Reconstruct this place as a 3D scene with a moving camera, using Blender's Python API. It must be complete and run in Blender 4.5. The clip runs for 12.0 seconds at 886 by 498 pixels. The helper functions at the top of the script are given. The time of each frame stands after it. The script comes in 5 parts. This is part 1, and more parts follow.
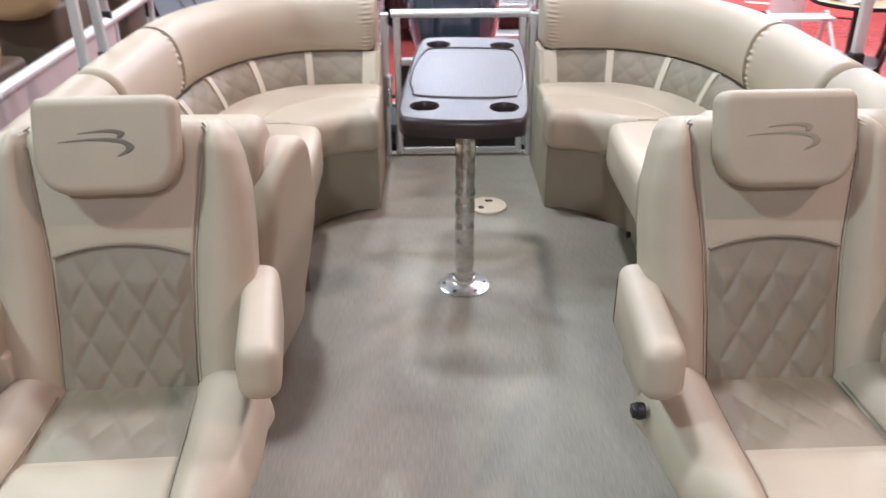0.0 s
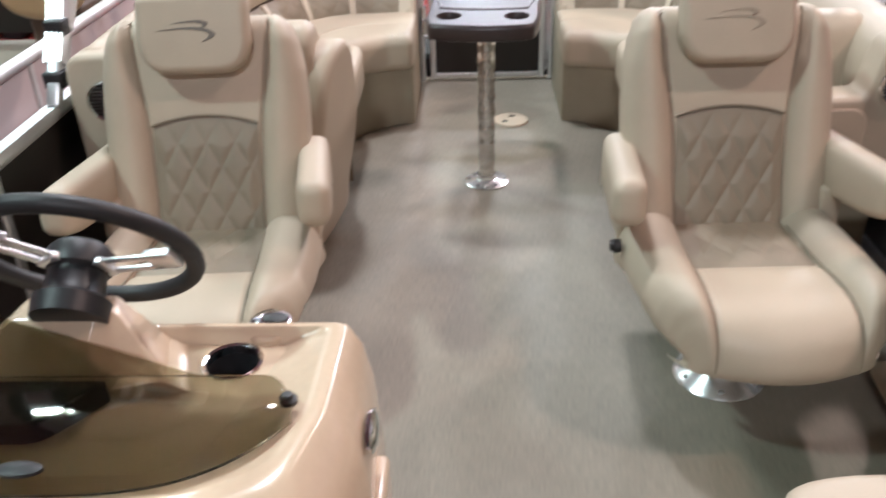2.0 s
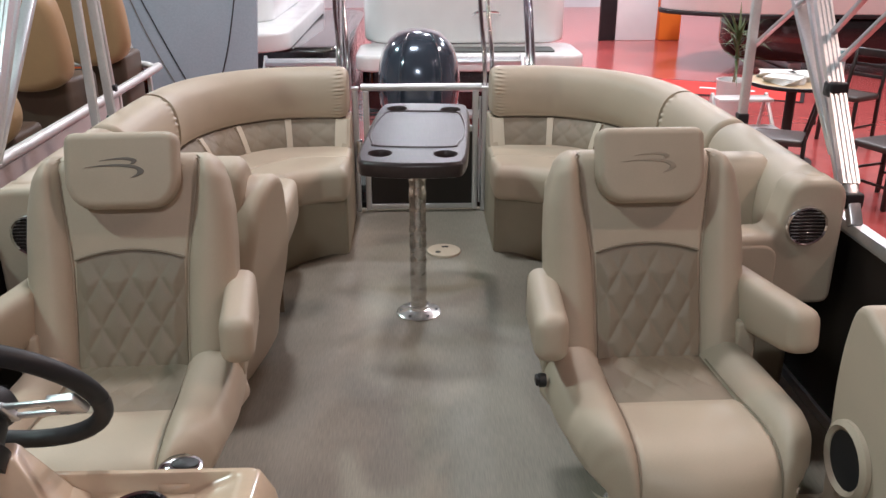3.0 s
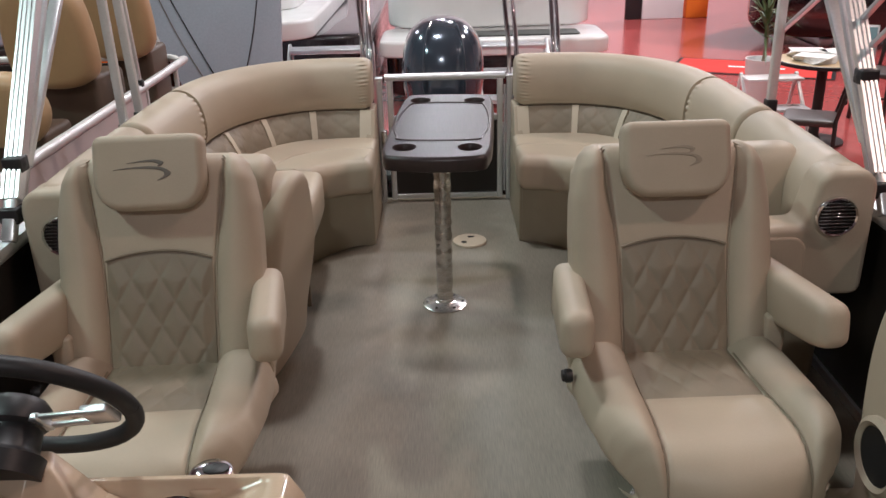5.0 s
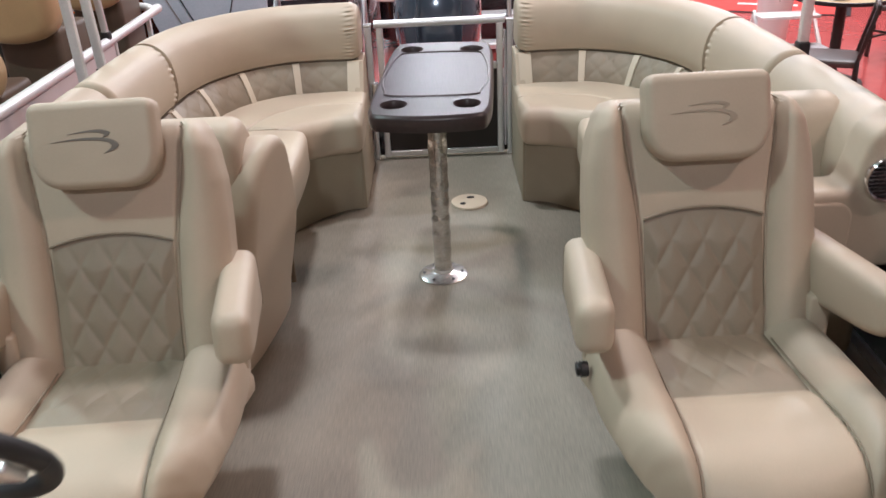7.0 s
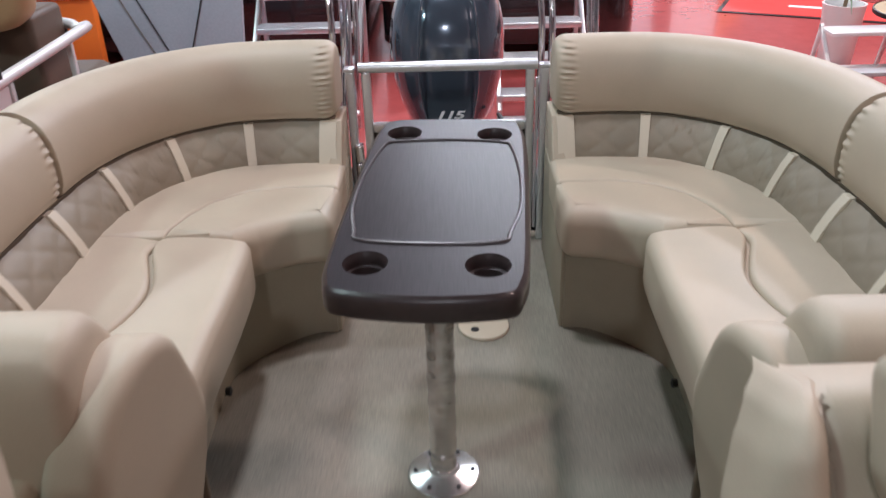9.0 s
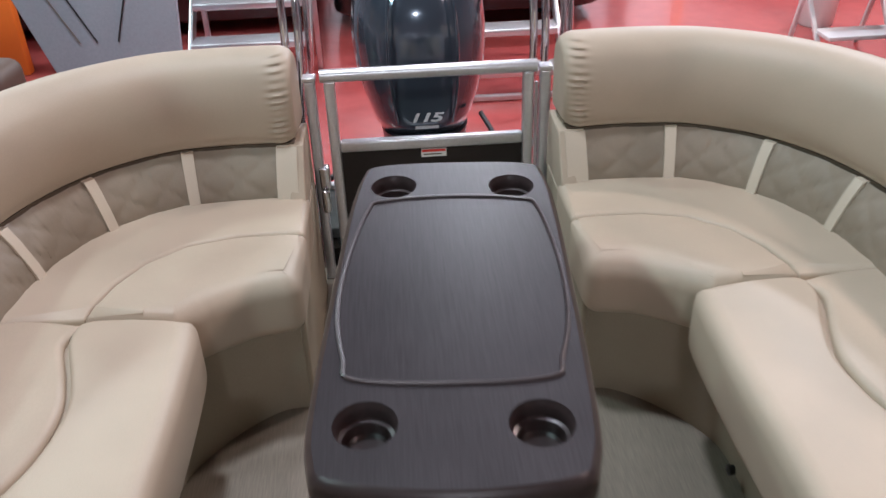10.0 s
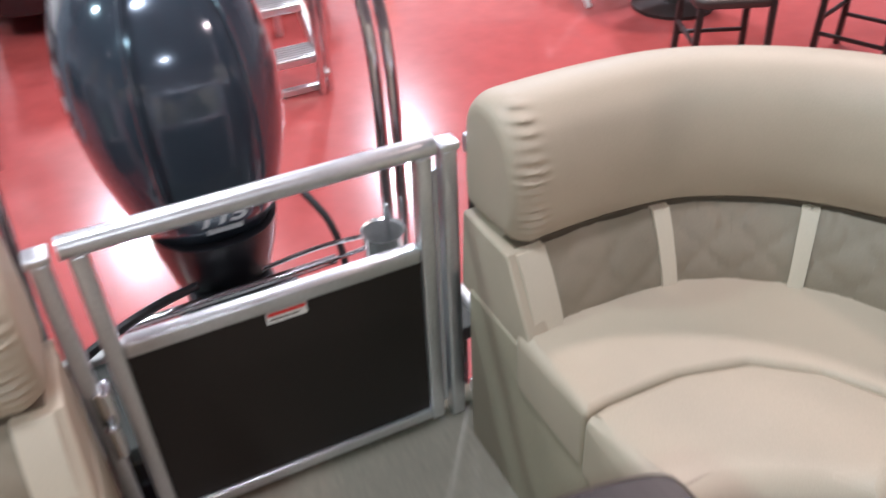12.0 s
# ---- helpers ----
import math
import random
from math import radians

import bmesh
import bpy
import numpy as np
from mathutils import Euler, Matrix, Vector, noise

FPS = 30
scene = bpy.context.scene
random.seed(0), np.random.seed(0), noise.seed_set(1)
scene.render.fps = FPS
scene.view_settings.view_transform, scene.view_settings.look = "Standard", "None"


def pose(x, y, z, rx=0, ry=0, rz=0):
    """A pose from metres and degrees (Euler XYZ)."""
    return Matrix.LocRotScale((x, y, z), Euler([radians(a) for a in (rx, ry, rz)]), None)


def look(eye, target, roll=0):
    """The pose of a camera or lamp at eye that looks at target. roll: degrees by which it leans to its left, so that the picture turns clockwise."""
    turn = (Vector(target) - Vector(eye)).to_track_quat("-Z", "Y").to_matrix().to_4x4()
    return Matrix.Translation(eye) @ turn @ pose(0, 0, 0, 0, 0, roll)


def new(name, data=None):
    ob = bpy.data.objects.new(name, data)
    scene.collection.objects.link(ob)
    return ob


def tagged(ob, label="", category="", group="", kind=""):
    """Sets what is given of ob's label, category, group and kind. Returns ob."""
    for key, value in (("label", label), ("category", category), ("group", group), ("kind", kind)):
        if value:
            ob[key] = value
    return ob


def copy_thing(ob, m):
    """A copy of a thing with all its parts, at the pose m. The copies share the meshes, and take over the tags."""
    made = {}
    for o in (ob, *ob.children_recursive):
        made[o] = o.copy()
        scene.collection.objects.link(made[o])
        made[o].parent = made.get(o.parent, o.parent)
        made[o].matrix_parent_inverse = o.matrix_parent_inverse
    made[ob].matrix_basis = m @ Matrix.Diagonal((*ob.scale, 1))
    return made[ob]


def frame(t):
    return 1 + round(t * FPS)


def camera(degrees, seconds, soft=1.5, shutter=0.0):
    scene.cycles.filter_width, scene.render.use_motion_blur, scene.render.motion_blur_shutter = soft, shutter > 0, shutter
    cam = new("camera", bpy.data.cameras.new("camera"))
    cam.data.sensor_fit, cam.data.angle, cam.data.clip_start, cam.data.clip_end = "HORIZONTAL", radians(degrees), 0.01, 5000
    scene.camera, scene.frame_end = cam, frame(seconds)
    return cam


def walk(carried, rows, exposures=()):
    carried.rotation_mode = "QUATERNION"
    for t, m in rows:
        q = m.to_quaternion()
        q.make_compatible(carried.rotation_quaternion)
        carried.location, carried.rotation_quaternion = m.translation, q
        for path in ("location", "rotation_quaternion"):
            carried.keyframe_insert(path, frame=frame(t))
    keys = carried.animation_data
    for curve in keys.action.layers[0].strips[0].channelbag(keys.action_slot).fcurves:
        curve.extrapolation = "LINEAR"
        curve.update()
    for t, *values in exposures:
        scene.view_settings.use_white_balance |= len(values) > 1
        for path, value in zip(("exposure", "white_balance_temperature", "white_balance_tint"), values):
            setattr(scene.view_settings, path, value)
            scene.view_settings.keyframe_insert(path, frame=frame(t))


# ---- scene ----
cam = camera(55.6, 12.0, soft=1.5, shutter=0.5)
PATH = [
    (0, (-0.094, 0.592, 1.561), (-0.064, 2.366, 0.637), -0.2),
    (0.5, (0.061, 0.494, 1.596), (-0.08, 2.281, 0.709), -2.6),
    (1, (0.022, 0.312, 1.575), (-0.038, 2.075, 0.633), -2.4),
    (1.5, (-0.047, 0.142, 1.54), (-0.086, 1.871, 0.534), -1.8),
    (1.9, (-0.035, 0.048, 1.549), (-0.135, 1.77, 0.536), -2.2),
    (2, (-0.027, 0.042, 1.541), (-0.101, 1.774, 0.545), -1.9),
    (2.5, (0.014, 0.035, 1.584), (0.028, 1.843, 0.728), -1.4),
    (3, (0.022, 0.04, 1.577), (0.086, 1.899, 0.842), -0.0),
    (5, (0.03, 0.053, 1.619), (0.028, 1.897, 0.844), -1.5),
    (5.5, (0.028, 0.046, 1.615), (0.012, 1.888, 0.836), -1.7),
    (6, (0.017, 0.045, 1.614), (-0.017, 1.874, 0.805), -1.5),
    (6.5, (-0.014, 0.131, 1.596), (-0.017, 1.928, 0.718), -3.5),
    (7, (0.049, 0.376, 1.567), (0.039, 2.166, 0.675), -2.7),
    (7.5, (0.088, 0.683, 1.574), (0.024, 2.456, 0.651), -1.8),
    (9.5, (0.048, 1.911, 1.561), (0.064, 3.669, 0.608), -1.5),
    (10, (-0.031, 2.204, 1.566), (0.048, 3.911, 0.526), -2.1),
    (10.5, (-0.054, 2.554, 1.537), (-0.033, 4.225, 0.439), -3.1),
    (11, (-0.144, 2.862, 1.529), (0.016, 4.494, 0.384), -2.1),
    (11.5, (-0.218, 3.154, 1.509), (0.211, 4.685, 0.295), -3.3),
    (12, (-0.169, 3.408, 1.469), (0.503, 4.871, 0.283), -2.8),
]
EXPOSURES = [(0.0, 0.12, 5600, 10), (0.5, -0.1, 5700, 10), (1.0, -0.06, 5750, 10), (1.5, 0.12, 5800, 10), (2.2, 0.1, 5850, 10), (3.0, -0.54, 5950, 10), (5.5, -0.76, 6100, 10), (6.2, -0.70, 5950, 10), (7.0, -0.18, 5900, 10), (7.6, -0.17, 5850, 10), (9.5, -0.57, 5650, 10), (10.5, -0.42, 5650, 10), (12.0, -0.32, 5650, 10)]
walk(cam, [(t, look(eye, target, roll)) for t, eye, target, roll in PATH], EXPOSURES)

# ---- light ----
CX = 0.05            # the boat's middle line
GROUND = -0.55       # hall floor below the deck
world = bpy.data.worlds.new("hall_air")
scene.world = world
world.use_nodes = True
world.node_tree.nodes["Background"].inputs[0].default_value = (0.9, 0.93, 1.0, 1)
world.node_tree.nodes["Background"].inputs[1].default_value = 0.05

LAMP_Z = 6.4
LAMPS = [
    # x, y, watts, colour
    (-5.0, 7.5, 310, (0.84, 1.0, 0.88)),
    (-4.5, 0.4, 310, (0.82, 1.0, 0.90)),
    (-0.6, 4.6, 275, (1.0, 0.95, 0.92)),
    (1.2, 13.5, 380, (1.0, 0.95, 0.92)),
    (4.6, 7.0, 360, (1.0, 0.75, 0.62)),
    (4.8, 0.4, 260, (1.0, 0.69, 0.56)),
    (-0.4, -6.5, 400, (1.0, 0.95, 0.90)),
    (5.5, 11.5, 620, (1.0, 0.96, 0.97)),
    (-6.0, 14.0, 460, (1.0, 0.95, 0.93)),
    (5.5, 17.5, 800, (1.0, 0.97, 0.98)),
    (0.0, 17.5, 420, (1.0, 0.97, 0.98)),
]
for lx, ly, watts, colour in LAMPS:
    lamp = bpy.data.lights.new("high_bay_light", "AREA")
    lamp.shape, lamp.size, lamp.energy, lamp.color = "DISK", 0.55, watts, colour
    new("high_bay_light", lamp).matrix_basis = pose(lx, ly, LAMP_Z)


# ---- materials ----
def mat(name, col, rough=0.5, metal=0.0, var=0.1, scale=5.0, grain=250.0, bump=0.0, stretch=(1, 1, 1), coat=0.0, trans=0.0, dist=0.002, spread=0.0):
    m = bpy.data.materials.new(name)
    m.use_nodes = True
    nt = m.node_tree
    b = nt.nodes["Principled BSDF"]
    b.inputs["Roughness"].default_value = rough
    b.inputs["Metallic"].default_value = metal
    b.inputs["Coat Weight"].default_value = coat
    b.inputs["Coat Roughness"].default_value = 0.06
    b.inputs["Transmission Weight"].default_value = trans
    tc = nt.nodes.new("ShaderNodeTexCoord")
    mp = nt.nodes.new("ShaderNodeMapping")
    mp.inputs["Scale"].default_value = stretch
    nt.links.new(tc.outputs["Object"], mp.inputs["Vector"])
    big = nt.nodes.new("ShaderNodeTexNoise")
    big.inputs["Scale"].default_value = scale
    big.inputs["Detail"].default_value = 4
    nt.links.new(tc.outputs["Object"], big.inputs["Vector"])
    fine = nt.nodes.new("ShaderNodeTexNoise")
    fine.inputs["Scale"].default_value = grain
    fine.inputs["Detail"].default_value = 3
    nt.links.new(mp.outputs["Vector"], fine.inputs["Vector"])
    add = nt.nodes.new("ShaderNodeMath")
    add.operation = "ADD"
    nt.links.new(big.outputs["Fac"], add.inputs[0])
    nt.links.new(fine.outputs["Fac"], add.inputs[1])
    rng = nt.nodes.new("ShaderNodeMapRange")
    rng.inputs["From Min"].default_value, rng.inputs["From Max"].default_value = 0.65, 1.35
    nt.links.new(add.outputs[0], rng.inputs["Value"])
    mix = nt.nodes.new("ShaderNodeMix")
    mix.data_type = "RGBA"
    mix.inputs[6].default_value = (*[c * (1 - var) for c in col], 1)
    mix.inputs[7].default_value = (*[min(1, c * (1 + var)) for c in col], 1)
    nt.links.new(rng.outputs[0], mix.inputs[0])
    nt.links.new(mix.outputs[2], b.inputs["Base Color"])
    rr = nt.nodes.new("ShaderNodeMapRange")
    rr.inputs["To Min"].default_value, rr.inputs["To Max"].default_value = max(0.02, rough * 0.85), min(1, rough * 1.15)
    nt.links.new(big.outputs["Fac"], rr.inputs["Value"])
    nt.links.new(rr.outputs[0], b.inputs["Roughness"])
    if bump:
        bp = nt.nodes.new("ShaderNodeBump")
        bp.inputs["Strength"].default_value, bp.inputs["Distance"].default_value = bump, dist
        nt.links.new(fine.outputs["Fac"], bp.inputs["Height"])
        nt.links.new(bp.outputs[0], b.inputs["Normal"])
    return m


VINYL = mat("beige_vinyl", (0.46, 0.385, 0.296), 0.5, var=0.07, scale=7, grain=420, bump=0.12, dist=0.001)
TAUPE = mat("taupe_quilted_vinyl", (0.245, 0.203, 0.151), 0.5, var=0.10, scale=9, grain=420, bump=0.12, dist=0.001)
STRIP = mat("cream_strip_vinyl", (0.56, 0.49, 0.39), 0.42, var=0.06, grain=420, bump=0.1, dist=0.001)
KICK = mat("olive_beige_base_vinyl", (0.33, 0.285, 0.21), 0.5, var=0.1, grain=300, bump=0.1, dist=0.001)
SEAM = mat("brown_welt_seam", (0.13, 0.10, 0.07), 0.6, var=0.1)
LOGO = mat("grey_embroidery", (0.16, 0.14, 0.12), 0.6, var=0.1)
# the grey emblem thread again, with the light on its gloss painted in as tan
SHEENTHREAD = mat("grey_embroidery_sheen", (0.335, 0.28, 0.215), 0.5, var=0.1)
DECK = mat("woven_vinyl_deck", (0.213, 0.189, 0.149), 0.55, var=0.24, scale=2.2, grain=30, bump=0.25, stretch=(9, 0.55, 1), dist=0.0015)
GEL = mat("cream_gelcoat", (0.58, 0.455, 0.33), 0.22, var=0.04, scale=3, grain=60, coat=0.6)
SMOKE = mat("smoked_acrylic", (0.47, 0.44, 0.34), 0.04, var=0.04, trans=1.0)
WOODTOP = mat("dark_woodgrain_top", (0.024, 0.020, 0.023), 0.36, var=0.5, scale=3, grain=38, bump=0.06, stretch=(9, 0.35, 1))
WOODTOP.node_tree.nodes["Principled BSDF"].inputs["Specular IOR Level"].default_value = 0.36
WOODEDGE = mat("dark_brown_moulded_edge", (0.035, 0.024, 0.024), 0.32, var=0.2, grain=60)
ALU = mat("brushed_aluminium", (0.74, 0.75, 0.77), 0.33, metal=0.85, var=0.07, scale=12, grain=120, bump=0.03)
ALUWHITE = mat("white_coated_aluminium", (0.72, 0.70, 0.70), 0.35, metal=0.25, var=0.08, scale=14, grain=120)
CHROME = mat("polished_chrome", (0.82, 0.83, 0.85), 0.10, metal=1.0, var=0.04)
SATIN = mat("satin_aluminium", (0.85, 0.85, 0.86), 0.24, metal=0.9, var=0.04)
FOIL = mat("crinkled_protective_film", (0.62, 0.60, 0.58), 0.13, metal=0.85, var=0.25, scale=14, grain=24, bump=0.7, stretch=(1, 1, 1.8), dist=0.006)
BLACK = mat("black_plastic", (0.014, 0.014, 0.016), 0.45, var=0.25, grain=200, bump=0.05)
PANEL = mat("dark_brown_fence_panel", (0.013, 0.009, 0.008), 0.42, var=0.2, scale=4, grain=120)
RUBBER = mat("black_wheel_grip", (0.016, 0.016, 0.018), 0.5, var=0.2, grain=300, bump=0.1)
COWL = mat("dark_blue_grey_cowl", (0.07, 0.09, 0.12), 0.16, metal=0.4, var=0.12, scale=3, grain=400, coat=1.0)
COWLLOW = mat("black_engine_body", (0.012, 0.012, 0.015), 0.3, var=0.2)
SILVER = mat("silver_decal", (0.62, 0.62, 0.63), 0.35, metal=0.4, var=0.04)
WHITE = mat("white_gelcoat", (0.80, 0.80, 0.80), 0.25, var=0.04, coat=0.4)
PAPER = mat("white_paper", (0.82, 0.82, 0.80), 0.7, var=0.04)
REDFLOOR = mat("glossy_red_hall_floor", (0.44, 0.085, 0.080), 0.20, var=0.12, scale=0.6, grain=8, coat=0.3)
REDMARK = mat("red_print", (0.70, 0.05, 0.04), 0.6, var=0.1)
ORANGE = mat("orange_painted_panel", (0.85, 0.20, 0.02), 0.5, var=0.08, scale=2)
GREYSHEET = mat("blue_grey_sheet", (0.33, 0.37, 0.43), 0.55, var=0.08, scale=2, grain=60)
HALLWALL = mat("grey_hall_wall", (0.58, 0.58, 0.59), 0.8, var=0.1, scale=1)
HALLCEIL = mat("dark_hall_ceiling", (0.16, 0.16, 0.17), 0.9, var=0.1, scale=1)
PINKPANEL = mat("pale_pink_fence_panel", (0.62, 0.52, 0.52), 0.4, var=0.06, scale=3)
TAN = mat("tan_vinyl", (0.46, 0.30, 0.16), 0.45, var=0.1, grain=300, bump=0.1, dist=0.001)
DARKTAN = mat("dark_brown_vinyl", (0.10, 0.065, 0.045), 0.5, var=0.15)
LEAF = mat("plant_leaf", (0.07, 0.12, 0.04), 0.5, var=0.3, scale=20)
STALK = mat("plant_stalk", (0.16, 0.11, 0.06), 0.7, var=0.2)
BLACKWOOD = mat("black_stained_wood", (0.022, 0.017, 0.016), 0.35, var=0.25, grain=60, stretch=(1, 1, 0.1))
LEATHER = mat("dark_brown_leather", (0.05, 0.036, 0.032), 0.38, var=0.2, grain=200, bump=0.15)
TABLEWOOD = mat("pale_table_laminate", (0.52, 0.40, 0.24), 0.3, var=0.1)
DARKHULL = mat("black_hull_gelcoat", (0.014, 0.012, 0.014), 0.15, var=0.1, coat=0.8)
PLAT = mat("dark_platform_mat", (0.05, 0.055, 0.05), 0.7, var=0.2, grain=120, bump=0.2)
LAMPWHITE = mat("lamp_housing", (0.6, 0.6, 0.6), 0.5, var=0.05)
FABRIC = mat("teal_display_print", (0.20, 0.36, 0.42), 0.6, var=0.15)


# ---- mesh tools ----
def part(name, bm, material, parent=None, label="", angle=42, flat=False):
    bmesh.ops.recalc_face_normals(bm, faces=bm.faces[:])
    me = bpy.data.meshes.new(name)
    bm.to_mesh(me)
    bm.free()
    me.materials.append(material)
    if not flat:
        for p in me.polygons:
            p.use_smooth = True
        me.set_sharp_from_angle(angle=radians(angle))
    ob = new(name, me)
    if parent is not None:
        ob.parent = parent
        if parent.parent is None:
            ob.matrix_parent_inverse = parent.matrix_basis.inverted()
    if label:
        ob["label"] = label
    return ob


def thing(name, at, label, category, group="", kind=""):
    ob = new(name)
    ob.empty_display_size = 0.1
    ob.matrix_basis = Matrix.Translation(at)
    return tagged(ob, label, category, group, kind)


def moved(bm, m):
    bmesh.ops.transform(bm, matrix=m, verts=bm.verts[:])
    return bm


def merged(*bms):
    out = bmesh.new()
    for b in bms:
        me = bpy.data.meshes.new("tmp")
        b.to_mesh(me)
        b.free()
        out.from_mesh(me)
        bpy.data.meshes.remove(me)
    return out


def box(x0, x1, y0, y1, z0, z1, r=0.0, seg=3):
    bm = bmesh.new()
    bmesh.ops.create_cube(bm, size=1)
    bmesh.ops.transform(bm, matrix=Matrix.Translation(((x0 + x1) / 2, (y0 + y1) / 2, (z0 + z1) / 2)) @ Matrix.Diagonal((x1 - x0, y1 - y0, z1 - z0, 1)), verts=bm.verts[:])
    if r:
        bmesh.ops.bevel(bm, geom=bm.edges[:], offset=r, segments=seg, profile=0.5, affect="EDGES", clamp_overlap=True)
    return bm


def curve(pts, n=8, closed=False):
    """A smooth line through the points."""
    P = [Vector(p) for p in pts]
    out = []
    k = len(P)
    for i in range(k if closed else k - 1):
        p0 = P[(i - 1) % k] if closed or i else P[0]
        p1, p2 = P[i], P[(i + 1) % k]
        p3 = P[(i + 2) % k] if closed or i + 2 < k else P[-1]
        for j in range(n):
            t = j / n
            out.append(0.5 * ((2 * p1) + (p2 - p0) * t + (2 * p0 - 5 * p1 + 4 * p2 - p3) * t * t + (3 * p1 - p0 - 3 * p2 + p3) * t ** 3))
    if not closed:
        out.append(P[-1])
    return out


def rrect(x0, x1, y0, y1, r, n=5):
    out = []
    for cx, cy, a in ((x1 - r, y1 - r, 0), (x0 + r, y1 - r, 90), (x0 + r, y0 + r, 180), (x1 - r, y0 + r, 270)):
        for i in range(n + 1):
            w = radians(a + 90 * i / n)
            out.append(Vector((cx + r * math.cos(w), cy + r * math.sin(w))))
    return out


def rpoly(pts, radii, n=6):
    """A polygon whose corners are rounded, each by its own radius."""
    out, k = [], len(pts)
    for i in range(k):
        a, b, c = Vector(pts[i - 1]), Vector(pts[i]), Vector(pts[(i + 1) % k])
        u, v = (a - b).normalized(), (c - b).normalized()
        d = radii[i] / max(0.2, math.tan(u.angle(v) / 2))
        p, q = b + u * d, b + v * d
        for j in range(n + 1):
            t = j / n
            out.append(p * (1 - t) ** 2 + b * 2 * t * (1 - t) + q * t * t)
    return out


def circle(cx, cy, r, n=24):
    return [Vector((cx + r * math.cos(2 * math.pi * i / n), cy + r * math.sin(2 * math.pi * i / n))) for i in range(n)]


def inset(pts, d):
    """The outline moved inwards by d (outline counter-clockwise)."""
    out, n = [], len(pts)
    for i in range(n):
        a, b, c = pts[i - 1], pts[i], pts[(i + 1) % n]
        u = Vector((b[0] - a[0], b[1] - a[1]))
        v = Vector((c[0] - b[0], c[1] - b[1]))
        u = u.normalized() if u.length > 1e-9 else v.normalized()
        v = v.normalized() if v.length > 1e-9 else u
        w = u + v
        w = w.normalized() if w.length > 1e-6 else u
        k = max(0.5, w.dot(u))
        out.append(Vector((b[0] - w.y * d / k, b[1] + w.x * d / k)))
    return out


def ccw(pts):
    s = sum(pts[i - 1][0] * pts[i][1] - pts[i][0] * pts[i - 1][1] for i in range(len(pts)))
    return [Vector((p[0], p[1])) for p in (pts if s > 0 else pts[::-1])]


def rings(bm, loops, cap0=True, cap1=True, closed=True):
    """Joins loops of equal length into a skin."""
    vs = [[bm.verts.new(p) for p in loop] for loop in loops]
    n = len(vs[0])
    for a, b in zip(vs, vs[1:]):
        for i in range(n if closed else n - 1):
            j = (i + 1) % n
            bm.faces.new((a[i], a[j], b[j], b[i]))
    if cap0:
        bm.faces.new(vs[0][::-1])
    if cap1:
        bm.faces.new(vs[-1])
    return bm


def clean_inset(o, d):
    """An inset outline whose crossed-over points are drawn back to their sound neighbours."""
    pts = inset(o, d)
    if d < 1e-5:
        return pts
    A = np.array([(p[0], p[1]) for p in o])
    D = np.roll(A, -1, axis=0) - A
    LL = np.maximum((D * D).sum(1), 1e-12)
    sound = []
    for p in pts:
        q = np.array((p[0], p[1]))
        t = np.clip(((q - A) * D).sum(1) / LL, 0, 1)
        sound.append(np.sqrt(((A + D * t[:, None] - q) ** 2).sum(1)).min() > 0.97 * d)
    n = len(pts)
    out = []
    for i in range(n):
        k = next((k for k in range(n) if sound[(i - k) % n] or sound[(i + k) % n]), 0)
        out.append(pts[(i - k) % n] if sound[(i - k) % n] else pts[(i + k) % n])
    return out


def soft_pad(outline, z0, z1, r, low, tight=None):
    """A cushion with a bent outline, its flat top filled between clean edges; tight(x, y) is 1 where its rim is sewn to a neighbour."""
    o = ccw(outline)
    hold = [tight(p[0], p[1]) if tight else 0.0 for p in o]
    loops = []
    for i in range(6):
        w = math.pi / 2 * i / 5
        loops.append([(p[0], p[1], z0 + low * (1 - math.cos(w))) for p in clean_inset(o, low * (1 - math.sin(w)))])
    for i in range(7):
        w = math.pi / 2 * i / 6
        wide = clean_inset(o, r * (1 - math.cos(w)))
        slim = clean_inset(o, 0.016 * (1 - math.cos(w))) if tight else wide
        loops.append([(a[0] + (b[0] - a[0]) * h, a[1] + (b[1] - a[1]) * h, z1 - (r + (0.016 - r) * h) * (1 - math.sin(w))) for a, b, h in zip(wide, slim, hold)])
    bm = bmesh.new()
    rings(bm, loops, False, False)
    rim = []
    for p in loops[-1]:
        if not rim or math.dist(p, rim[-1]) > 0.002:
            rim.append(p)
    if math.dist(rim[0], rim[-1]) < 0.002:
        rim.pop()
    vs = [bm.verts.new(p) for p in rim]
    edges = [bm.edges.new((vs[i - 1], vs[i])) for i in range(len(vs))]
    new_faces = [g for g in bmesh.ops.triangle_fill(bm, use_beauty=True, edges=edges, normal=(0, 0, 1))["geom"] if isinstance(g, bmesh.types.BMFace)]
    for f in new_faces:
        if f.normal.z < 0:
            f.normal_flip()
    bmesh.ops.remove_doubles(bm, verts=bm.verts, dist=0.0008)
    bmesh.ops.dissolve_degenerate(bm, dist=0.0003, edges=bm.edges)
    bmesh.ops.recalc_face_normals(bm, faces=bm.faces)
    return bm


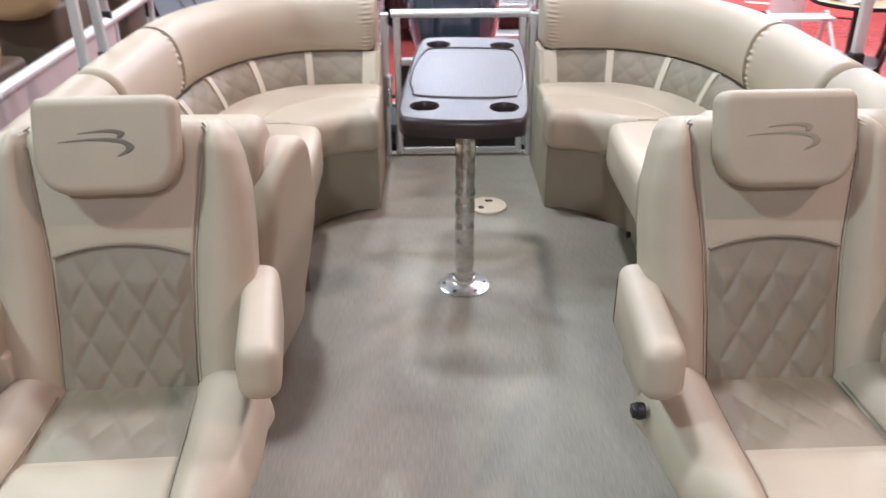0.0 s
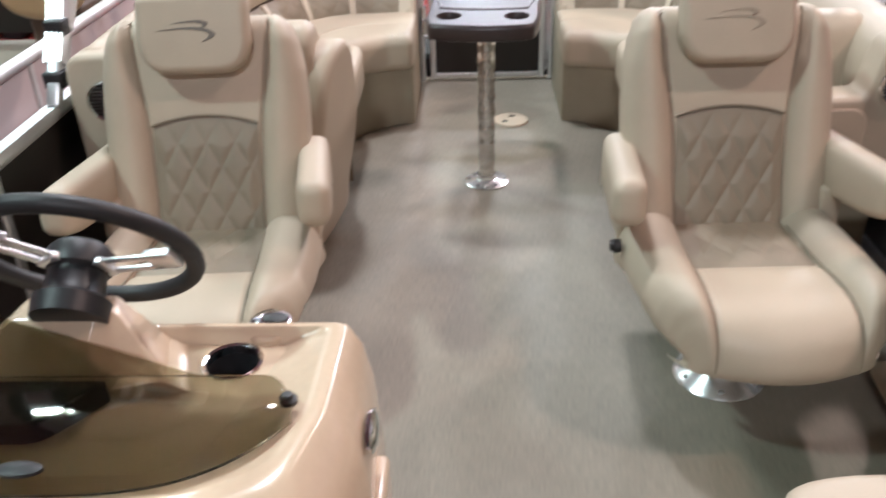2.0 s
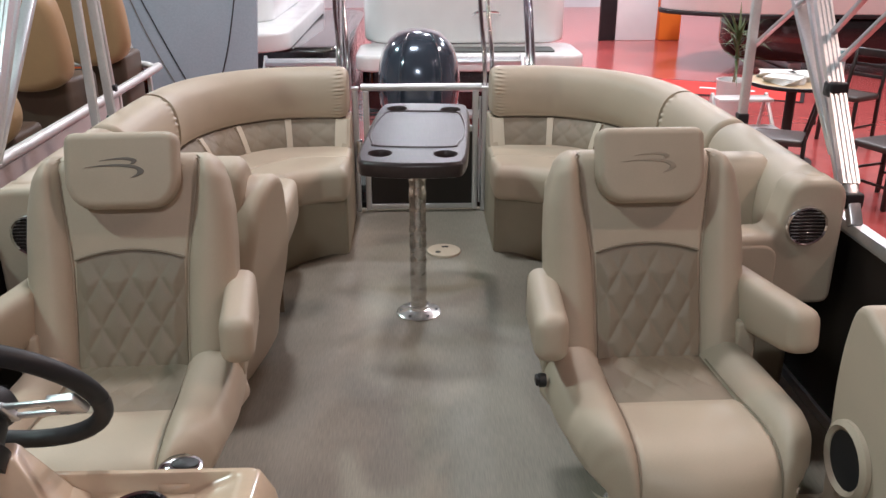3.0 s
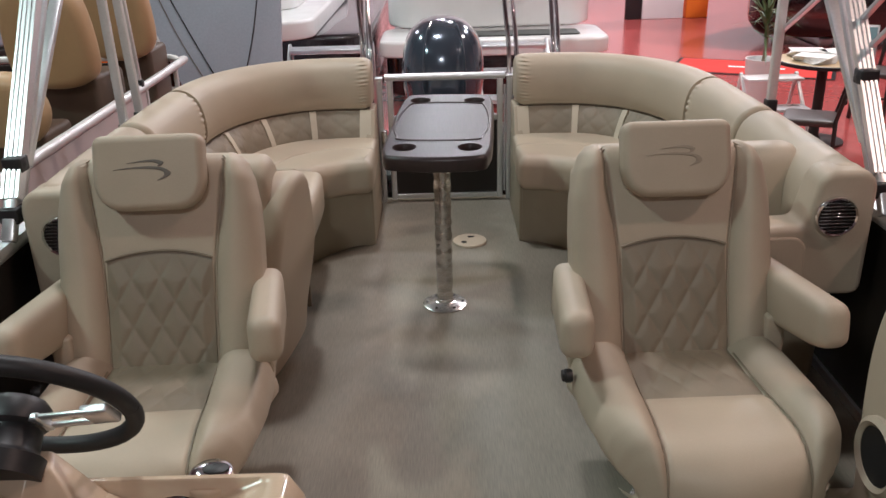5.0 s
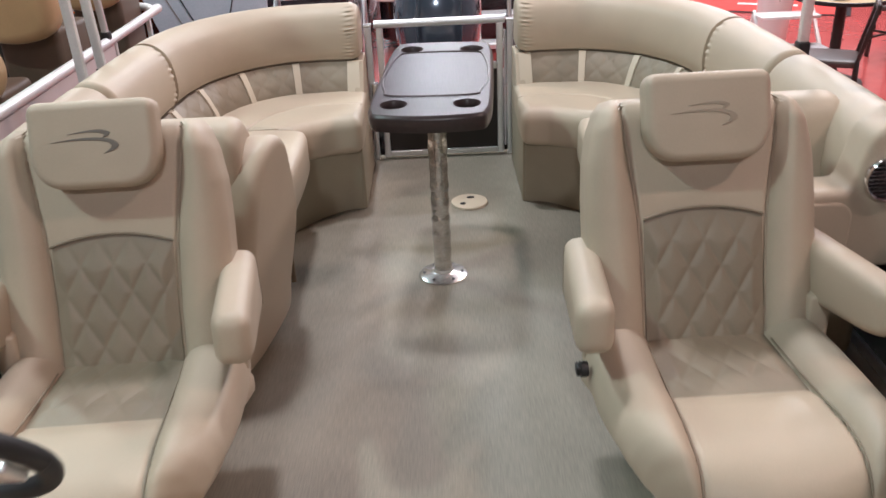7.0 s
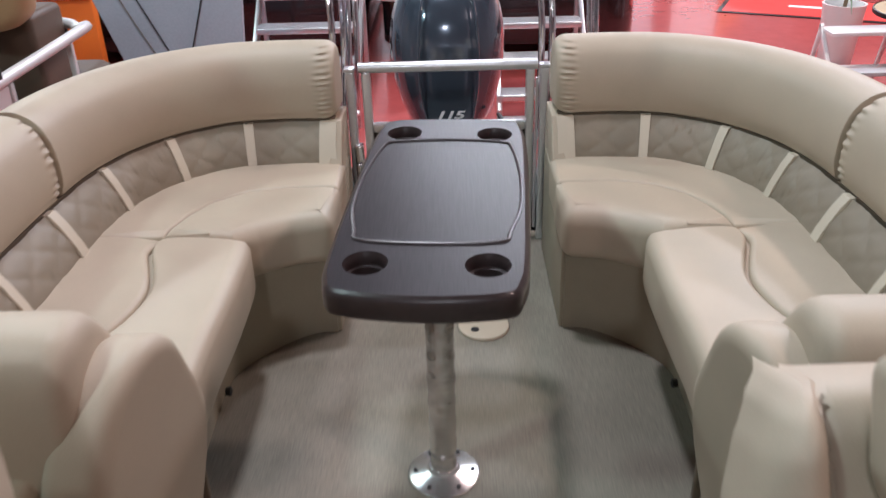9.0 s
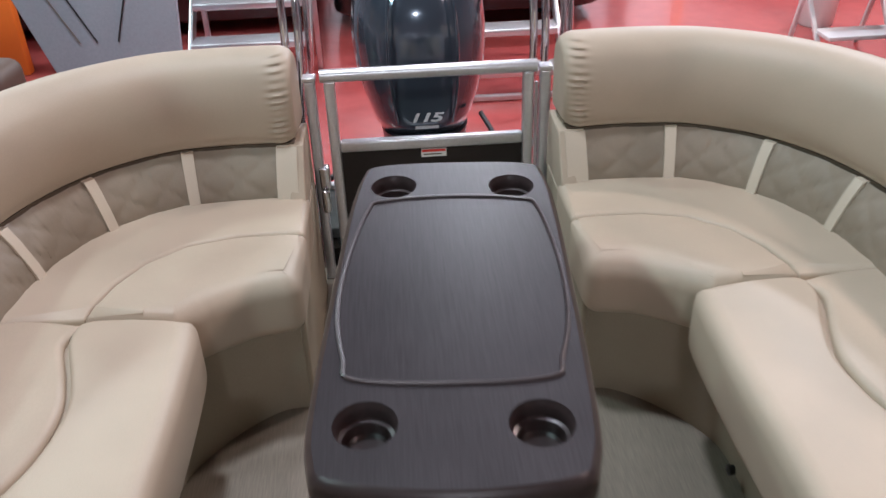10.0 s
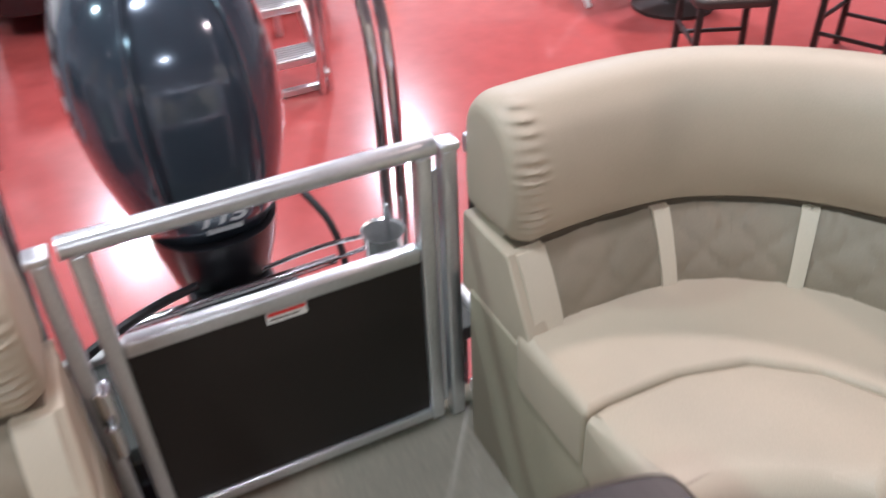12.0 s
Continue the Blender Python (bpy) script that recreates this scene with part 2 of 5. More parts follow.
def pad(outline, z0, z1, r=0.02, low=None, crown=0.0, seg=4):
    """A cushion or plate: an outline with thickness, its edges rounded by r above and low below."""
    o = ccw(outline)
    low = r * 0.5 if low is None else low
    loops = []
    if low > 0:
        for i in range(seg + 1):
            w = math.pi / 2 * i / seg
            loops.append([(p.x, p.y, z0 + low * (1 - math.cos(w))) for p in inset(o, low * (1 - math.sin(w)))])
    else:
        loops.append([(p.x, p.y, z0) for p in o])
    for i in range(seg + 1):
        w = math.pi / 2 * i / seg
        loops.append([(p.x, p.y, z1 - r * (1 - math.sin(w))) for p in inset(o, r * (1 - math.cos(w)))])
    if crown:
        base = inset(o, r)
        cx = sum(p.x for p in base) / len(base)
        cy = sum(p.y for p in base) / len(base)
        for k in (0.3, 0.6, 0.85):
            loops.append([(p.x + (cx - p.x) * k, p.y + (cy - p.y) * k, z1 + crown * (1 - (1 - k) ** 2)) for p in base])
    bm = bmesh.new()
    rings(bm, loops)
    return bm


def tube(pts, r, n=8, cap=True):
    """A round bar along the points."""
    P = [Vector(p) for p in pts]
    loops, up = [], None
    for i, p in enumerate(P):
        t = (P[min(i + 1, len(P) - 1)] - P[max(i - 1, 0)]).normalized()
        if up is None:
            up = Vector((0, 0, 1)) if abs(t.z) < 0.9 else Vector((1, 0, 0))
        side = t.cross(up).normalized()
        up = side.cross(t).normalized()
        rr = r[i] if isinstance(r, (list, tuple)) else r
        loops.append([p + side * rr * math.cos(2 * math.pi * k / n) + up * rr * math.sin(2 * math.pi * k / n) for k in range(n)])
    bm = bmesh.new()
    return rings(bm, loops, cap, cap)


def bar(a, b, w, h, r=0.003, up=(0, 0, 1)):
    """A square bar from a to b, w wide and h high."""
    a, b = Vector(a), Vector(b)
    t = (b - a).normalized()
    side = t.cross(Vector(up)).normalized()
    u = side.cross(t).normalized()
    L = (b - a).length
    bm = box(-w / 2, w / 2, 0, L, -h / 2, h / 2, r, 2)
    m = Matrix((side, t, u)).transposed().to_4x4()
    return moved(bm, Matrix.Translation(a) @ m)


def lathe(profile, n=32, at=(0, 0, 0), caps=True):
    """A turned body: profile of (radius, height)."""
    bm = bmesh.new()
    loops = [[(at[0] + max(r, 1e-4) * math.cos(2 * math.pi * i / n), at[1] + max(r, 1e-4) * math.sin(2 * math.pi * i / n), at[2] + z) for i in range(n)] for r, z in profile]
    return rings(bm, loops, caps, caps)


def sweep(path, profile, mirror=1, end=0.0, ends=(True, True), wrinkle=None, cap=True):
    """Carries a closed profile (inward, up) along a plan path; its ends are rounded over the length end."""
    P = [Vector((p[0], p[1])) for p in path]
    s = [0.0]
    for a, b in zip(P, P[1:]):
        s.append(s[-1] + (b - a).length)
    L = s[-1]
    stations = sorted({round(i * L / 70, 5) for i in range(71)} | ({round(end * (1 - math.cos(math.pi / 2 * i / 7)), 5) for i in range(8)} | {round(L - end * (1 - math.cos(math.pi / 2 * i / 7)), 5) for i in range(8)} if end else set()) | (set(round(i * 0.006, 5) for i in range(30)) if wrinkle else set()))
    cx = sum(p[0] for p in profile) / len(profile)
    cz = sum(p[1] for p in profile) / len(profile)
    loops = []
    j = 0
    for d in stations:
        d = min(d, L)
        while j < len(P) - 2 and s[j + 1] < d:
            j += 1
        f = (d - s[j]) / max(1e-9, s[j + 1] - s[j])
        p = P[j].lerp(P[j + 1], f)
        ta = (P[j] - P[j - 1]).normalized() if j else (P[1] - P[0]).normalized()
        tb = (P[j + 1] - P[j]).normalized()
        t = ta.lerp(tb, 0.5 + f / 2).normalized() if j else tb
        n = Vector((t.y, -t.x))
        k = 1.0
        if end:
            e = 1.0
            if ends[0] and d < end:
                e = d / end
            if ends[1] and L - d < end:
                e = (L - d) / end
            k = 0.72 + 0.28 * math.sqrt(max(0.0, 1 - (1 - e) ** 2))
        loop = []
        for q in profile:
            dd, zz = cx + (q[0] - cx) * k, cz + (q[1] - cz) * k
            if wrinkle:
                dd += wrinkle(d, zz, L) * (1 if q[0] > cx else 0)
            x, y = p + n * dd
            loop.append((CX + mirror * x, y, zz))
        loops.append(loop)
    bm = bmesh.new()
    return rings(bm, loops, cap, cap)


def quilt(x, v, w=0.082, h=0.14):
    """Height of a diamond-quilted cushion, 0 in its seams."""
    a, b = x / w + v / h, x / w - v / h
    t = min(1.0, 2.2 * min(abs(a - round(a)), abs(b - round(b))))
    return 1 - (1 - t) ** 3


def grid(nu, nv, f):
    bm = bmesh.new()
    vs = [[bm.verts.new(f(i / nu, j / nv)) for i in range(nu + 1)] for j in range(nv + 1)]
    for j in range(nv):
        for i in range(nu):
            bm.faces.new((vs[j][i], vs[j][i + 1], vs[j + 1][i + 1], vs[j + 1][i]))
    return bm


def slab(nu, nv, f, back):
    """A closed sheet: front by f(u, v), its back moved by the vector back."""
    bm = grid(nu, nv, f)
    ex = bmesh.ops.extrude_face_region(bm, geom=bm.faces[:])
    bmesh.ops.translate(bm, vec=back, verts=[g for g in ex["geom"] if isinstance(g, bmesh.types.BMVert)])
    return bm


# ---- hall ----
tagged(part("ground", box(-30, 30, -25, 40, GROUND - 0.1, GROUND), REDFLOOR, flat=True), "glossy red painted exhibition hall floor", "floor", kind="structure")
tagged(part("wall_north", box(-16, 16, 22.0, 22.3, GROUND, 7.5), HALLWALL, flat=True), "plain grey exhibition hall wall", "wall", kind="structure")
tagged(part("wall_south", box(-16, 16, -14.3, -14, GROUND, 7.5), HALLWALL, flat=True), "plain grey exhibition hall wall", "wall", kind="structure")
tagged(part("wall_west", box(-16.3, -16, -14, 22, GROUND, 7.5), HALLWALL, flat=True), "plain grey exhibition hall wall", "wall", kind="structure")
tagged(part("wall_east", box(16, 16.3, -14, 22, GROUND, 7.5), HALLWALL, flat=True), "plain grey exhibition hall wall", "wall", kind="structure")
tagged(part("ceiling", box(-16, 16, -14, 22, 7.5, 7.7), HALLCEIL, flat=True), "dark exhibition hall ceiling", "ceiling", kind="structure")
for lx, ly, watts, colour in LAMPS:
    lt = thing("high_bay_lamp", (lx, ly, LAMP_Z), "white bell-shaped high bay lamp under the hall ceiling", "lamp", "high bay lamps")
    part("shade", lathe([(0.30, 0.0), (0.33, 0.01), (0.22, 0.22), (0.12, 0.34), (0.0, 0.35), (0.10, 0.33), (0.20, 0.21), (0.29, 0.02)], 24, (lx, ly, LAMP_Z + 0.03)), LAMPWHITE, lt)
    part("cord", tube([(lx, ly, LAMP_Z + 0.37), (lx, ly, 7.5)], 0.012), BLACK, lt)

# ---- boat: deck, fence, gate ----
tagged(part("deck", box(CX - 1.37, CX + 1.37, -2.6, 4.70, -0.06, 0.0), DECK, flat=True), "taupe woven vinyl boat deck", "floor", kind="structure")
tagged(part("deck_edge", box(CX - 1.39, CX + 1.39, -2.7, 4.72, -0.16, -0.064), ALU, flat=True), "aluminium edge of the pontoon deck", "trim", kind="structure")
for s in (-1, 1):
    px = CX + s * 0.95
    tagged(part("pontoon_tube", tube([(px, -2.6, -0.36), (px, 4.6, -0.36)], [0.19, 0.19], 24), ALU), "aluminium pontoon tube under the deck", "pontoon", "pontoon tubes")


def fence(s):
    f = thing("boat_fence", (CX + s * 1.33, 1.5, 0), "dark boat side fence with aluminium top rail", "fence", "side fences of the boat")
    path = curve([(0.42, 4.66), (0.75, 4.66), (1.10, 4.52), (1.27, 4.22), (1.33, 3.8), (1.335, 3.0), (1.335, 1.0), (1.335, -2.4)], 8)
    part("top_rail", sweep(path, [(-0.02, 0.655), (0.02, 0.655), (0.025, 0.675), (0.02, 0.695), (-0.02, 0.695), (-0.025, 0.675)], s), ALU, f, "brushed aluminium rail")
    part("bottom_rail", sweep(path, [(-0.02, 0.003), (0.02, 0.003), (0.02, 0.038), (-0.02, 0.038)], s), ALU, f)
    part("panel", sweep(path, [(-0.006, 0.038), (0.006, 0.038), (0.006, 0.655), (-0.006, 0.655)], s), PANEL, f, "dark brown sheet panel")
    for y in (4.0, 3.0, 2.0, 1.0, 0.0, -1.0, -2.0):
        x = CX + s * 1.335
        part("post", box(x - 0.016, x + 0.016, y - 0.016, y + 0.016, 0.038, 0.655, 0.004), ALU, f)
    return f


fence(-1)
fence(1)

gate = thing("stern_gate", (0.06, 4.655, 0), "aluminium stern gate with dark panel and open upper half", "gate")
GX0, GX1, GY = -0.257, 0.374, 4.64
part("top_bar", tube([(GX0 - 0.012, GY, 0.712), (GX1 + 0.012, GY, 0.712)], 0.02, 12), ALU, gate)
part("middle_bar", box(GX0 + 0.03, GX1 - 0.03, GY - 0.017, GY + 0.017, 0.464, 0.500, 0.008), ALU, gate)
part("bottom_bar", box(GX0 + 0.03, GX1 - 0.03, GY - 0.017, GY + 0.017, 0.018, 0.045, 0.005), ALU, gate)
for x in (GX0 + 0.014, GX1 - 0.014):
    part("upright", box(x - 0.016, x + 0.016, GY - 0.017, GY + 0.017, 0.012, 0.697, 0.006), ALU, gate)
part("panel", box(GX0 + 0.03, GX1 - 0.03, GY - 0.005, GY + 0.005, 0.045, 0.464), PANEL, gate, "dark brown sheet panel")
sticker = part("warning_sticker", box(0.024, 0.104, GY - 0.0075, GY - 0.0055, 0.432, 0.460), PAPER, gate, "small white and red warning sticker")
part("sticker_bar", box(0.027, 0.101, GY - 0.0085, GY - 0.0076, 0.449, 0.457), REDMARK, sticker)
part("sticker_line", box(0.031, 0.089, GY - 0.0085, GY - 0.0076, 0.439, 0.443), LOGO, sticker)
latch = part("latch_plate", box(GX0 - 0.045, GX0 - 0.012, GY - 0.03, GY + 0.01, 0.34, 0.42, 0.006), CHROME, gate)
part("latch_handle", box(GX0 - 0.042, GX0 - 0.016, GY - 0.05, GY - 0.03, 0.27, 0.35, 0.008), CHROME, latch)
part("hinge", tube([(GX1 + 0.012, GY, 0.05), (GX1 + 0.012, GY, 0.66)], 0.006, 8), ALU, gate, "long piano hinge")
for x, nm in ((GX0 - 0.045, "gate_post_left"), (GX1 + 0.038, "gate_post_right")):
    tagged(part("gate_post", merged(box(x - 0.016, x + 0.016, GY - 0.018, GY + 0.018, 0.0, 0.70, 0.006), box(x - 0.02, x + 0.02, GY - 0.022, GY + 0.022, 0.70, 0.715, 0.004)), ALU), "square aluminium post beside the stern gate", "post", "gate posts")

# the round hatch
hatch = thing("round_deck_hatch", (0.162, 3.99, 0), "round cream deck hatch cover in the floor", "hatch")
part("cover", pad(circle(0.162, 3.99, 0.085, 40), 0.001, 0.012, 0.005, 0), VINYL, hatch)
part("finger_hole", pad(circle(0.132, 3.96, 0.014, 14), 0.0122, 0.0135, 0.0005, 0), BLACK, hatch)
part("finger_slot", pad(rrect(0.152, 0.187, 4.02, 4.04, 0.008, 3), 0.0122, 0.0135, 0.0005, 0), BLACK, hatch)


# ---- corner couches ----
BACKLINE = curve([(0.375, 4.575), (0.6, 4.58), (0.8, 4.545), (1.0, 4.42), (1.14, 4.24), (1.22, 4.02), (1.25, 3.75), (1.26, 3.3), (1.26, 2.8), (1.245, 2.45)], 8)


def cutline(line, s0, s1):
    out, s = [], 0.0
    for a, b in zip(line, line[1:]):
        L = (b - a).length
        for k in range(6):
            d = s + L * k / 6
            if s0 <= d <= s1:
                out.append(a.lerp(b, k / 6))
        s += L
    return out


def gather(d, z, L):
    """Small folds near the cushion's sewn end."""
    k = math.exp(-((d - 0.040) / 0.022) ** 2)
    return 0.0052 * k * math.sin(z * 340 + 1.2 * math.sin(z * 37) + 25 * d) * (0.65 + 0.35 * math.sin(z * 71))


def corner_gather(d, z, L):
    k = math.exp(-((d - 0.022) / 0.020) ** 2)
    return 0.0052 * k * math.sin(z * 250 + math.sin(z * 40)) * (0.6 + 0.4 * math.sin(z * 63))


def couch(s):
    c = thing("corner_couch", (CX + s * 0.9, 3.6, 0), "beige vinyl corner couch with taupe quilted back band", "couch", "stern corner couches")
    mx = lambda pts: [(CX + s * p[0], p[1]) for p in pts]
    bolster = [(0.125, 0.588), (0.150, 0.61), (0.160, 0.66), (0.155, 0.73), (0.135, 0.79), (0.10, 0.826), (0.055, 0.842), (0.01, 0.835), (-0.02, 0.80), (-0.028, 0.72), (-0.028, 0.62), (-0.01, 0.588)]
    bolster = [tuple(q) for q in curve(bolster, 14, True)]
    total = sum((b - a).length for a, b in zip(BACKLINE, BACKLINE[1:]))
    part("back_bolster", sweep(cutline(BACKLINE, 0.0, 1.33), bolster, s, 0.05, (True, False), gather), VINYL, c)
    part("back_bolster", sweep(cutline(BACKLINE, 1.336, 1.93), bolster, s, 0.02, (True, True), corner_gather), VINYL, c)
    part("back_bolster", sweep(cutline(BACKLINE, 1.936, total), bolster, s, 0.04, (True, True)), VINYL, c)
    part("bolster_seam", sweep(cutline(BACKLINE, 0.01, 2.15), [(0.10, 0.578), (0.142, 0.578), (0.142, 0.590), (0.10, 0.590)], s), SEAM, c)
    # quilted band below the bolster, with cream strips
    band = cutline(BACKLINE, 0.02, 2.0)
    ln = [0.0]
    for a, b in zip(band, band[1:]):
        ln.append(ln[-1] + (b - a).length)
    def bandpoint(u, v):
        d = u * ln[-1]
        j = max(0, min(len(band) - 2, next((i - 1 for i, q in enumerate(ln) if q > d), len(band) - 2)))
        p = band[j].lerp(band[j + 1], (d - ln[j]) / max(1e-6, ln[j + 1] - ln[j]))
        t = (band[j + 1] - band[j]).normalized()
        n = Vector((t.y, -t.x))
        z = 0.44 + 0.145 * v
        depth = 0.222 - 0.075 * v + 0.0042 * quilt(d, z, 0.15, 0.085) + 0.012 * math.sin(math.pi * v)
        q = p + n * depth
        return (CX + s * q.x, q.y, z)
    part("quilted_band", grid(260, 16, bandpoint), TAUPE, c, "taupe vinyl band with diamond stitching")
    for s0 in (0.0, 0.325, 0.698, 1.058, 1.405, 1.745):
        seg = cutline(BACKLINE, s0 + 0.002, s0 + (0.06 if s0 == 0 else 0.046))
        part("strip", sweep(seg, [(0.10, 0.44), (0.236, 0.44), (0.216, 0.49), (0.185, 0.55), (0.160, 0.586), (0.10, 0.586)], s), STRIP, c, "cream vinyl strip")
    # seat cushions: a flat rear part and a rolled front part, on both legs of the corner
    seam_back = [(0.40, 4.150), (0.54, 4.148), (0.66, 4.115), (0.75, 4.04), (0.80, 3.95), (0.828, 3.86), (0.832, 3.812)]
    arc = curve(seam_back, 6)
    near = lambda x, y: min(math.hypot((x - CX) * s - q.x, y - q.y) for q in arc)
    ramp = lambda q: min(1.0, max(0.0, q))
    sewn = lambda x, y: max(ramp((0.09 - near(x, y)) / 0.06), ramp(((x - CX) * s - 0.60) / 0.14) if y < 3.83 else 0.0)
    shift = [(x + (0.004 if y < 4.0 else 0.0), y + 0.005) for x, y in seam_back]
    part("stern_seat", soft_pad(rpoly(mx([(0.357, 4.40), (0.357, 4.152)] + shift + [(1.12, 3.815), (1.10, 4.05), (0.97, 4.22), (0.80, 4.36)]), [0.05, 0.012] + [0.04] * 6 + [0.006] + [0.06, 0.08, 0.08, 0.08], 5), 0.31, 0.457, 0.03, 0.02, sewn), VINYL, c, "flat rear part of the stern seat")
    part("stern_seat_front", soft_pad(rpoly(mx([(0.352, 4.145)] + seam_back + [(0.70, 3.812), (0.625, 3.80), (0.56, 3.852), (0.47, 3.905), (0.352, 3.925)]), [0.012] + [0.04] * 6 + [0.006, 0.03, 0.03, 0.10, 0.10, 0.05], 6), 0.285, 0.461, 0.058, 0.045, sewn), VINYL, c, "rolled front of the stern seat")
    part("side_seat", soft_pad(curve(mx([(0.842, 3.800), (0.855, 3.73), (0.815, 3.61), (0.790, 3.50), (0.806, 3.36), (0.862, 3.22), (0.895, 3.02), (1.12, 3.02), (1.12, 3.4), (1.09, 3.80)]), 5, True), 0.36, 0.456, 0.018, 0.01), VINYL, c)
    wave = lambda x, y: max(ramp(((x - CX) * s - 0.66) / 0.10), ramp(((x - CX) * s - 0.60) / 0.12) if y > 3.77 else 0.0)
    part("side_seat_front", soft_pad(curve(mx([(0.826, 3.800), (0.72, 3.803), (0.61, 3.80), (0.572, 3.765), (0.562, 3.55), (0.565, 3.3), (0.575, 3.03), (0.70, 3.01), (0.885, 3.02), (0.850, 3.22), (0.795, 3.36), (0.778, 3.50), (0.803, 3.61), (0.843, 3.73)]), 5, True), 0.275, 0.462, 0.046, 0.035, wave), VINYL, c)
    part("seat_core", pad(mx([(0.40, 4.36), (0.40, 3.98), (0.56, 3.93), (0.64, 3.86), (0.64, 3.05), (1.10, 3.05), (1.08, 3.9), (0.95, 4.15), (0.75, 4.34)]), 0.31, 0.436, 0.01), VINYL, c)
    # base
    kick = curve([(0.375, 3.975), (0.45, 3.968), (0.55, 3.895), (0.64, 3.785), (0.675, 3.68), (0.67, 3.45), (0.65, 3.0)], 6)
    part("base_panel", sweep(kick, [(-0.03, 0.0), (-0.005, 0.0), (0.0, 0.10), (0.004, 0.30), (-0.04, 0.30)], s), KICK, c, "olive beige base panel")
    part("end_panel", box(min(CX + s * 0.362, CX + s * 0.384), max(CX + s * 0.362, CX + s * 0.384), 3.985, 4.56, 0.0, 0.42, 0.006), KICK, c)
    eb = pad([Vector(p) for p in [(4.315, 0.40), (4.345, 0.46), (4.42, 0.588), (4.585, 0.588), (4.60, 0.40)]], 0, 0.05, 0.012)
    moved(eb, Matrix(((0, 0, s, CX + s * 0.366), (1, 0, 0, 0), (0, 1, 0, 0), (0, 0, 0, 1))))
    part("end_backrest", eb, VINYL, c)
    # forward end: base block, backrest cushion, arm wing
    part("end_block", box(min(CX + s * 0.68, CX + s * 1.28), max(CX + s * 0.68, CX + s * 1.28), 2.62, 3.02, 0.0, 0.60, 0.03), KICK, c)
    part("end_block", box(min(CX + s * 0.625, CX + s * 0.70), max(CX + s * 0.625, CX + s * 0.70), 2.88, 3.012, 0.003, 0.44, 0.01), VINYL, c)
    wedge = curve([(2.66, 0.50), (2.66, 0.69), (2.68, 0.79), (2.73, 0.835), (2.81, 0.828), (2.87, 0.77), (2.94, 0.65), (3.02, 0.50), (3.00, 0.462), (2.70, 0.462)], 5, True)
    back = moved(pad(wedge, 0, 0.58, 0.05, 0.045, seg=5), Matrix(((0, 0, s, CX + s * 0.588), (1, 0, 0, 0), (0, 1, 0, 0), (0, 0, 0, 1))))
    bolster_end = part("end_cushion", back, VINYL, c)
    rim = inset(ccw(wedge), 0.012)
    part("piping", tube([(CX + s * 0.608, p.x, p.y) for p in rim] + [(CX + s * 0.608, rim[0].x, rim[0].y)], 0.0035, 6), TAUPE, bolster_end, "narrow sewn piping")
    side = curve([(2.62, 0.02), (2.62, 0.35), (2.64, 0.60), (2.70, 0.725), (2.80, 0.765), (2.89, 0.725), (2.96, 0.62), (3.03, 0.49), (3.05, 0.36), (3.03, 0.18), (3.01, 0.02)], 5, True)
    flare = Matrix(((-0.20 * s, -0.17 * s, s, CX + s * 1.185), (1, 0, 0, 0), (0, 1, 0, 0), (0, 0, 0, 1)))
    part("arm_wing", moved(pad(side, 0, 0.12, 0.04, 0.04, seg=5), flare), VINYL, c)
    part("strap", box(min(CX + s * 0.548, CX + s * 0.566), max(CX + s * 0.548, CX + s * 0.566), 3.040, 3.056, 0.13, 0.27, 0.003), SEAM, c)
    end = pad(rpoly([(0.86, 0.43), (0.86, 0.655), (1.075, 0.665), (1.115, 0.838), (1.285, 0.838), (1.285, 0.43)], [0.03, 0.03, 0.03, 0.06, 0.07, 0.04]), 0, 0.13, 0.022, 0.02)
    moved(end, Matrix(((s, 0, 0, CX), (0, 0, -1, 2.55), (0, 1, 0, 0), (0, 0, 0, 1))))
    part("end_coaming", end, VINYL, c)
    pocket = pad(rrect(0.87, 1.09, 0.44, 0.635, 0.05), 0, 0.012, 0.01, 0)
    moved(pocket, Matrix(((s, 0, 0, CX), (0, 0, -1, 2.425), (0, 1, 0, 0), (0, 0, 0, 1))))
    part("end_pad", pocket, VINYL, c)
    part("snap", lathe([(0.012, 0.0), (0.012, 0.012), (0.006, 0.018), (0.0, 0.018)], 14, (CX + s * 1.06, 3.93, 0.458)), STRIP, c)
    part("hinge_knob", moved(lathe([(0.012, 0), (0.014, 0.015), (0.0, 0.02)], 12), pose(CX + s * 0.66, 3.60, 0.05, 0, -90 * s, 0)), BLACK, c)
    return c


def speaker(at, facing, r, label):
    sp = thing("round_speaker", at, label, "speaker", "boat speakers")
    m = Matrix.Translation(at) @ facing
    part("ring", moved(lathe([(r, 0), (r, 0.010), (r * 0.93, 0.016), (r * 0.86, 0.012), (r * 0.86, 0.0)], 36, caps=False), m), CHROME, sp, "chrome ring")
    part("cone", moved(lathe([(r * 0.86, 0.001), (r * 0.5, 0.003), (0, 0.004)], 30), m), BLACK, sp)
    for i in range(-4, 5):
        w = math.sqrt(max(0.0, 1 - (i / 5.2) ** 2)) * r * 0.88
        part("grille_bar", moved(box(-w, w, i * r * 0.17 - r * 0.035, i * r * 0.17 + r * 0.035, 0.006, 0.011, 0.001, 1), m), CHROME, sp)
    return sp


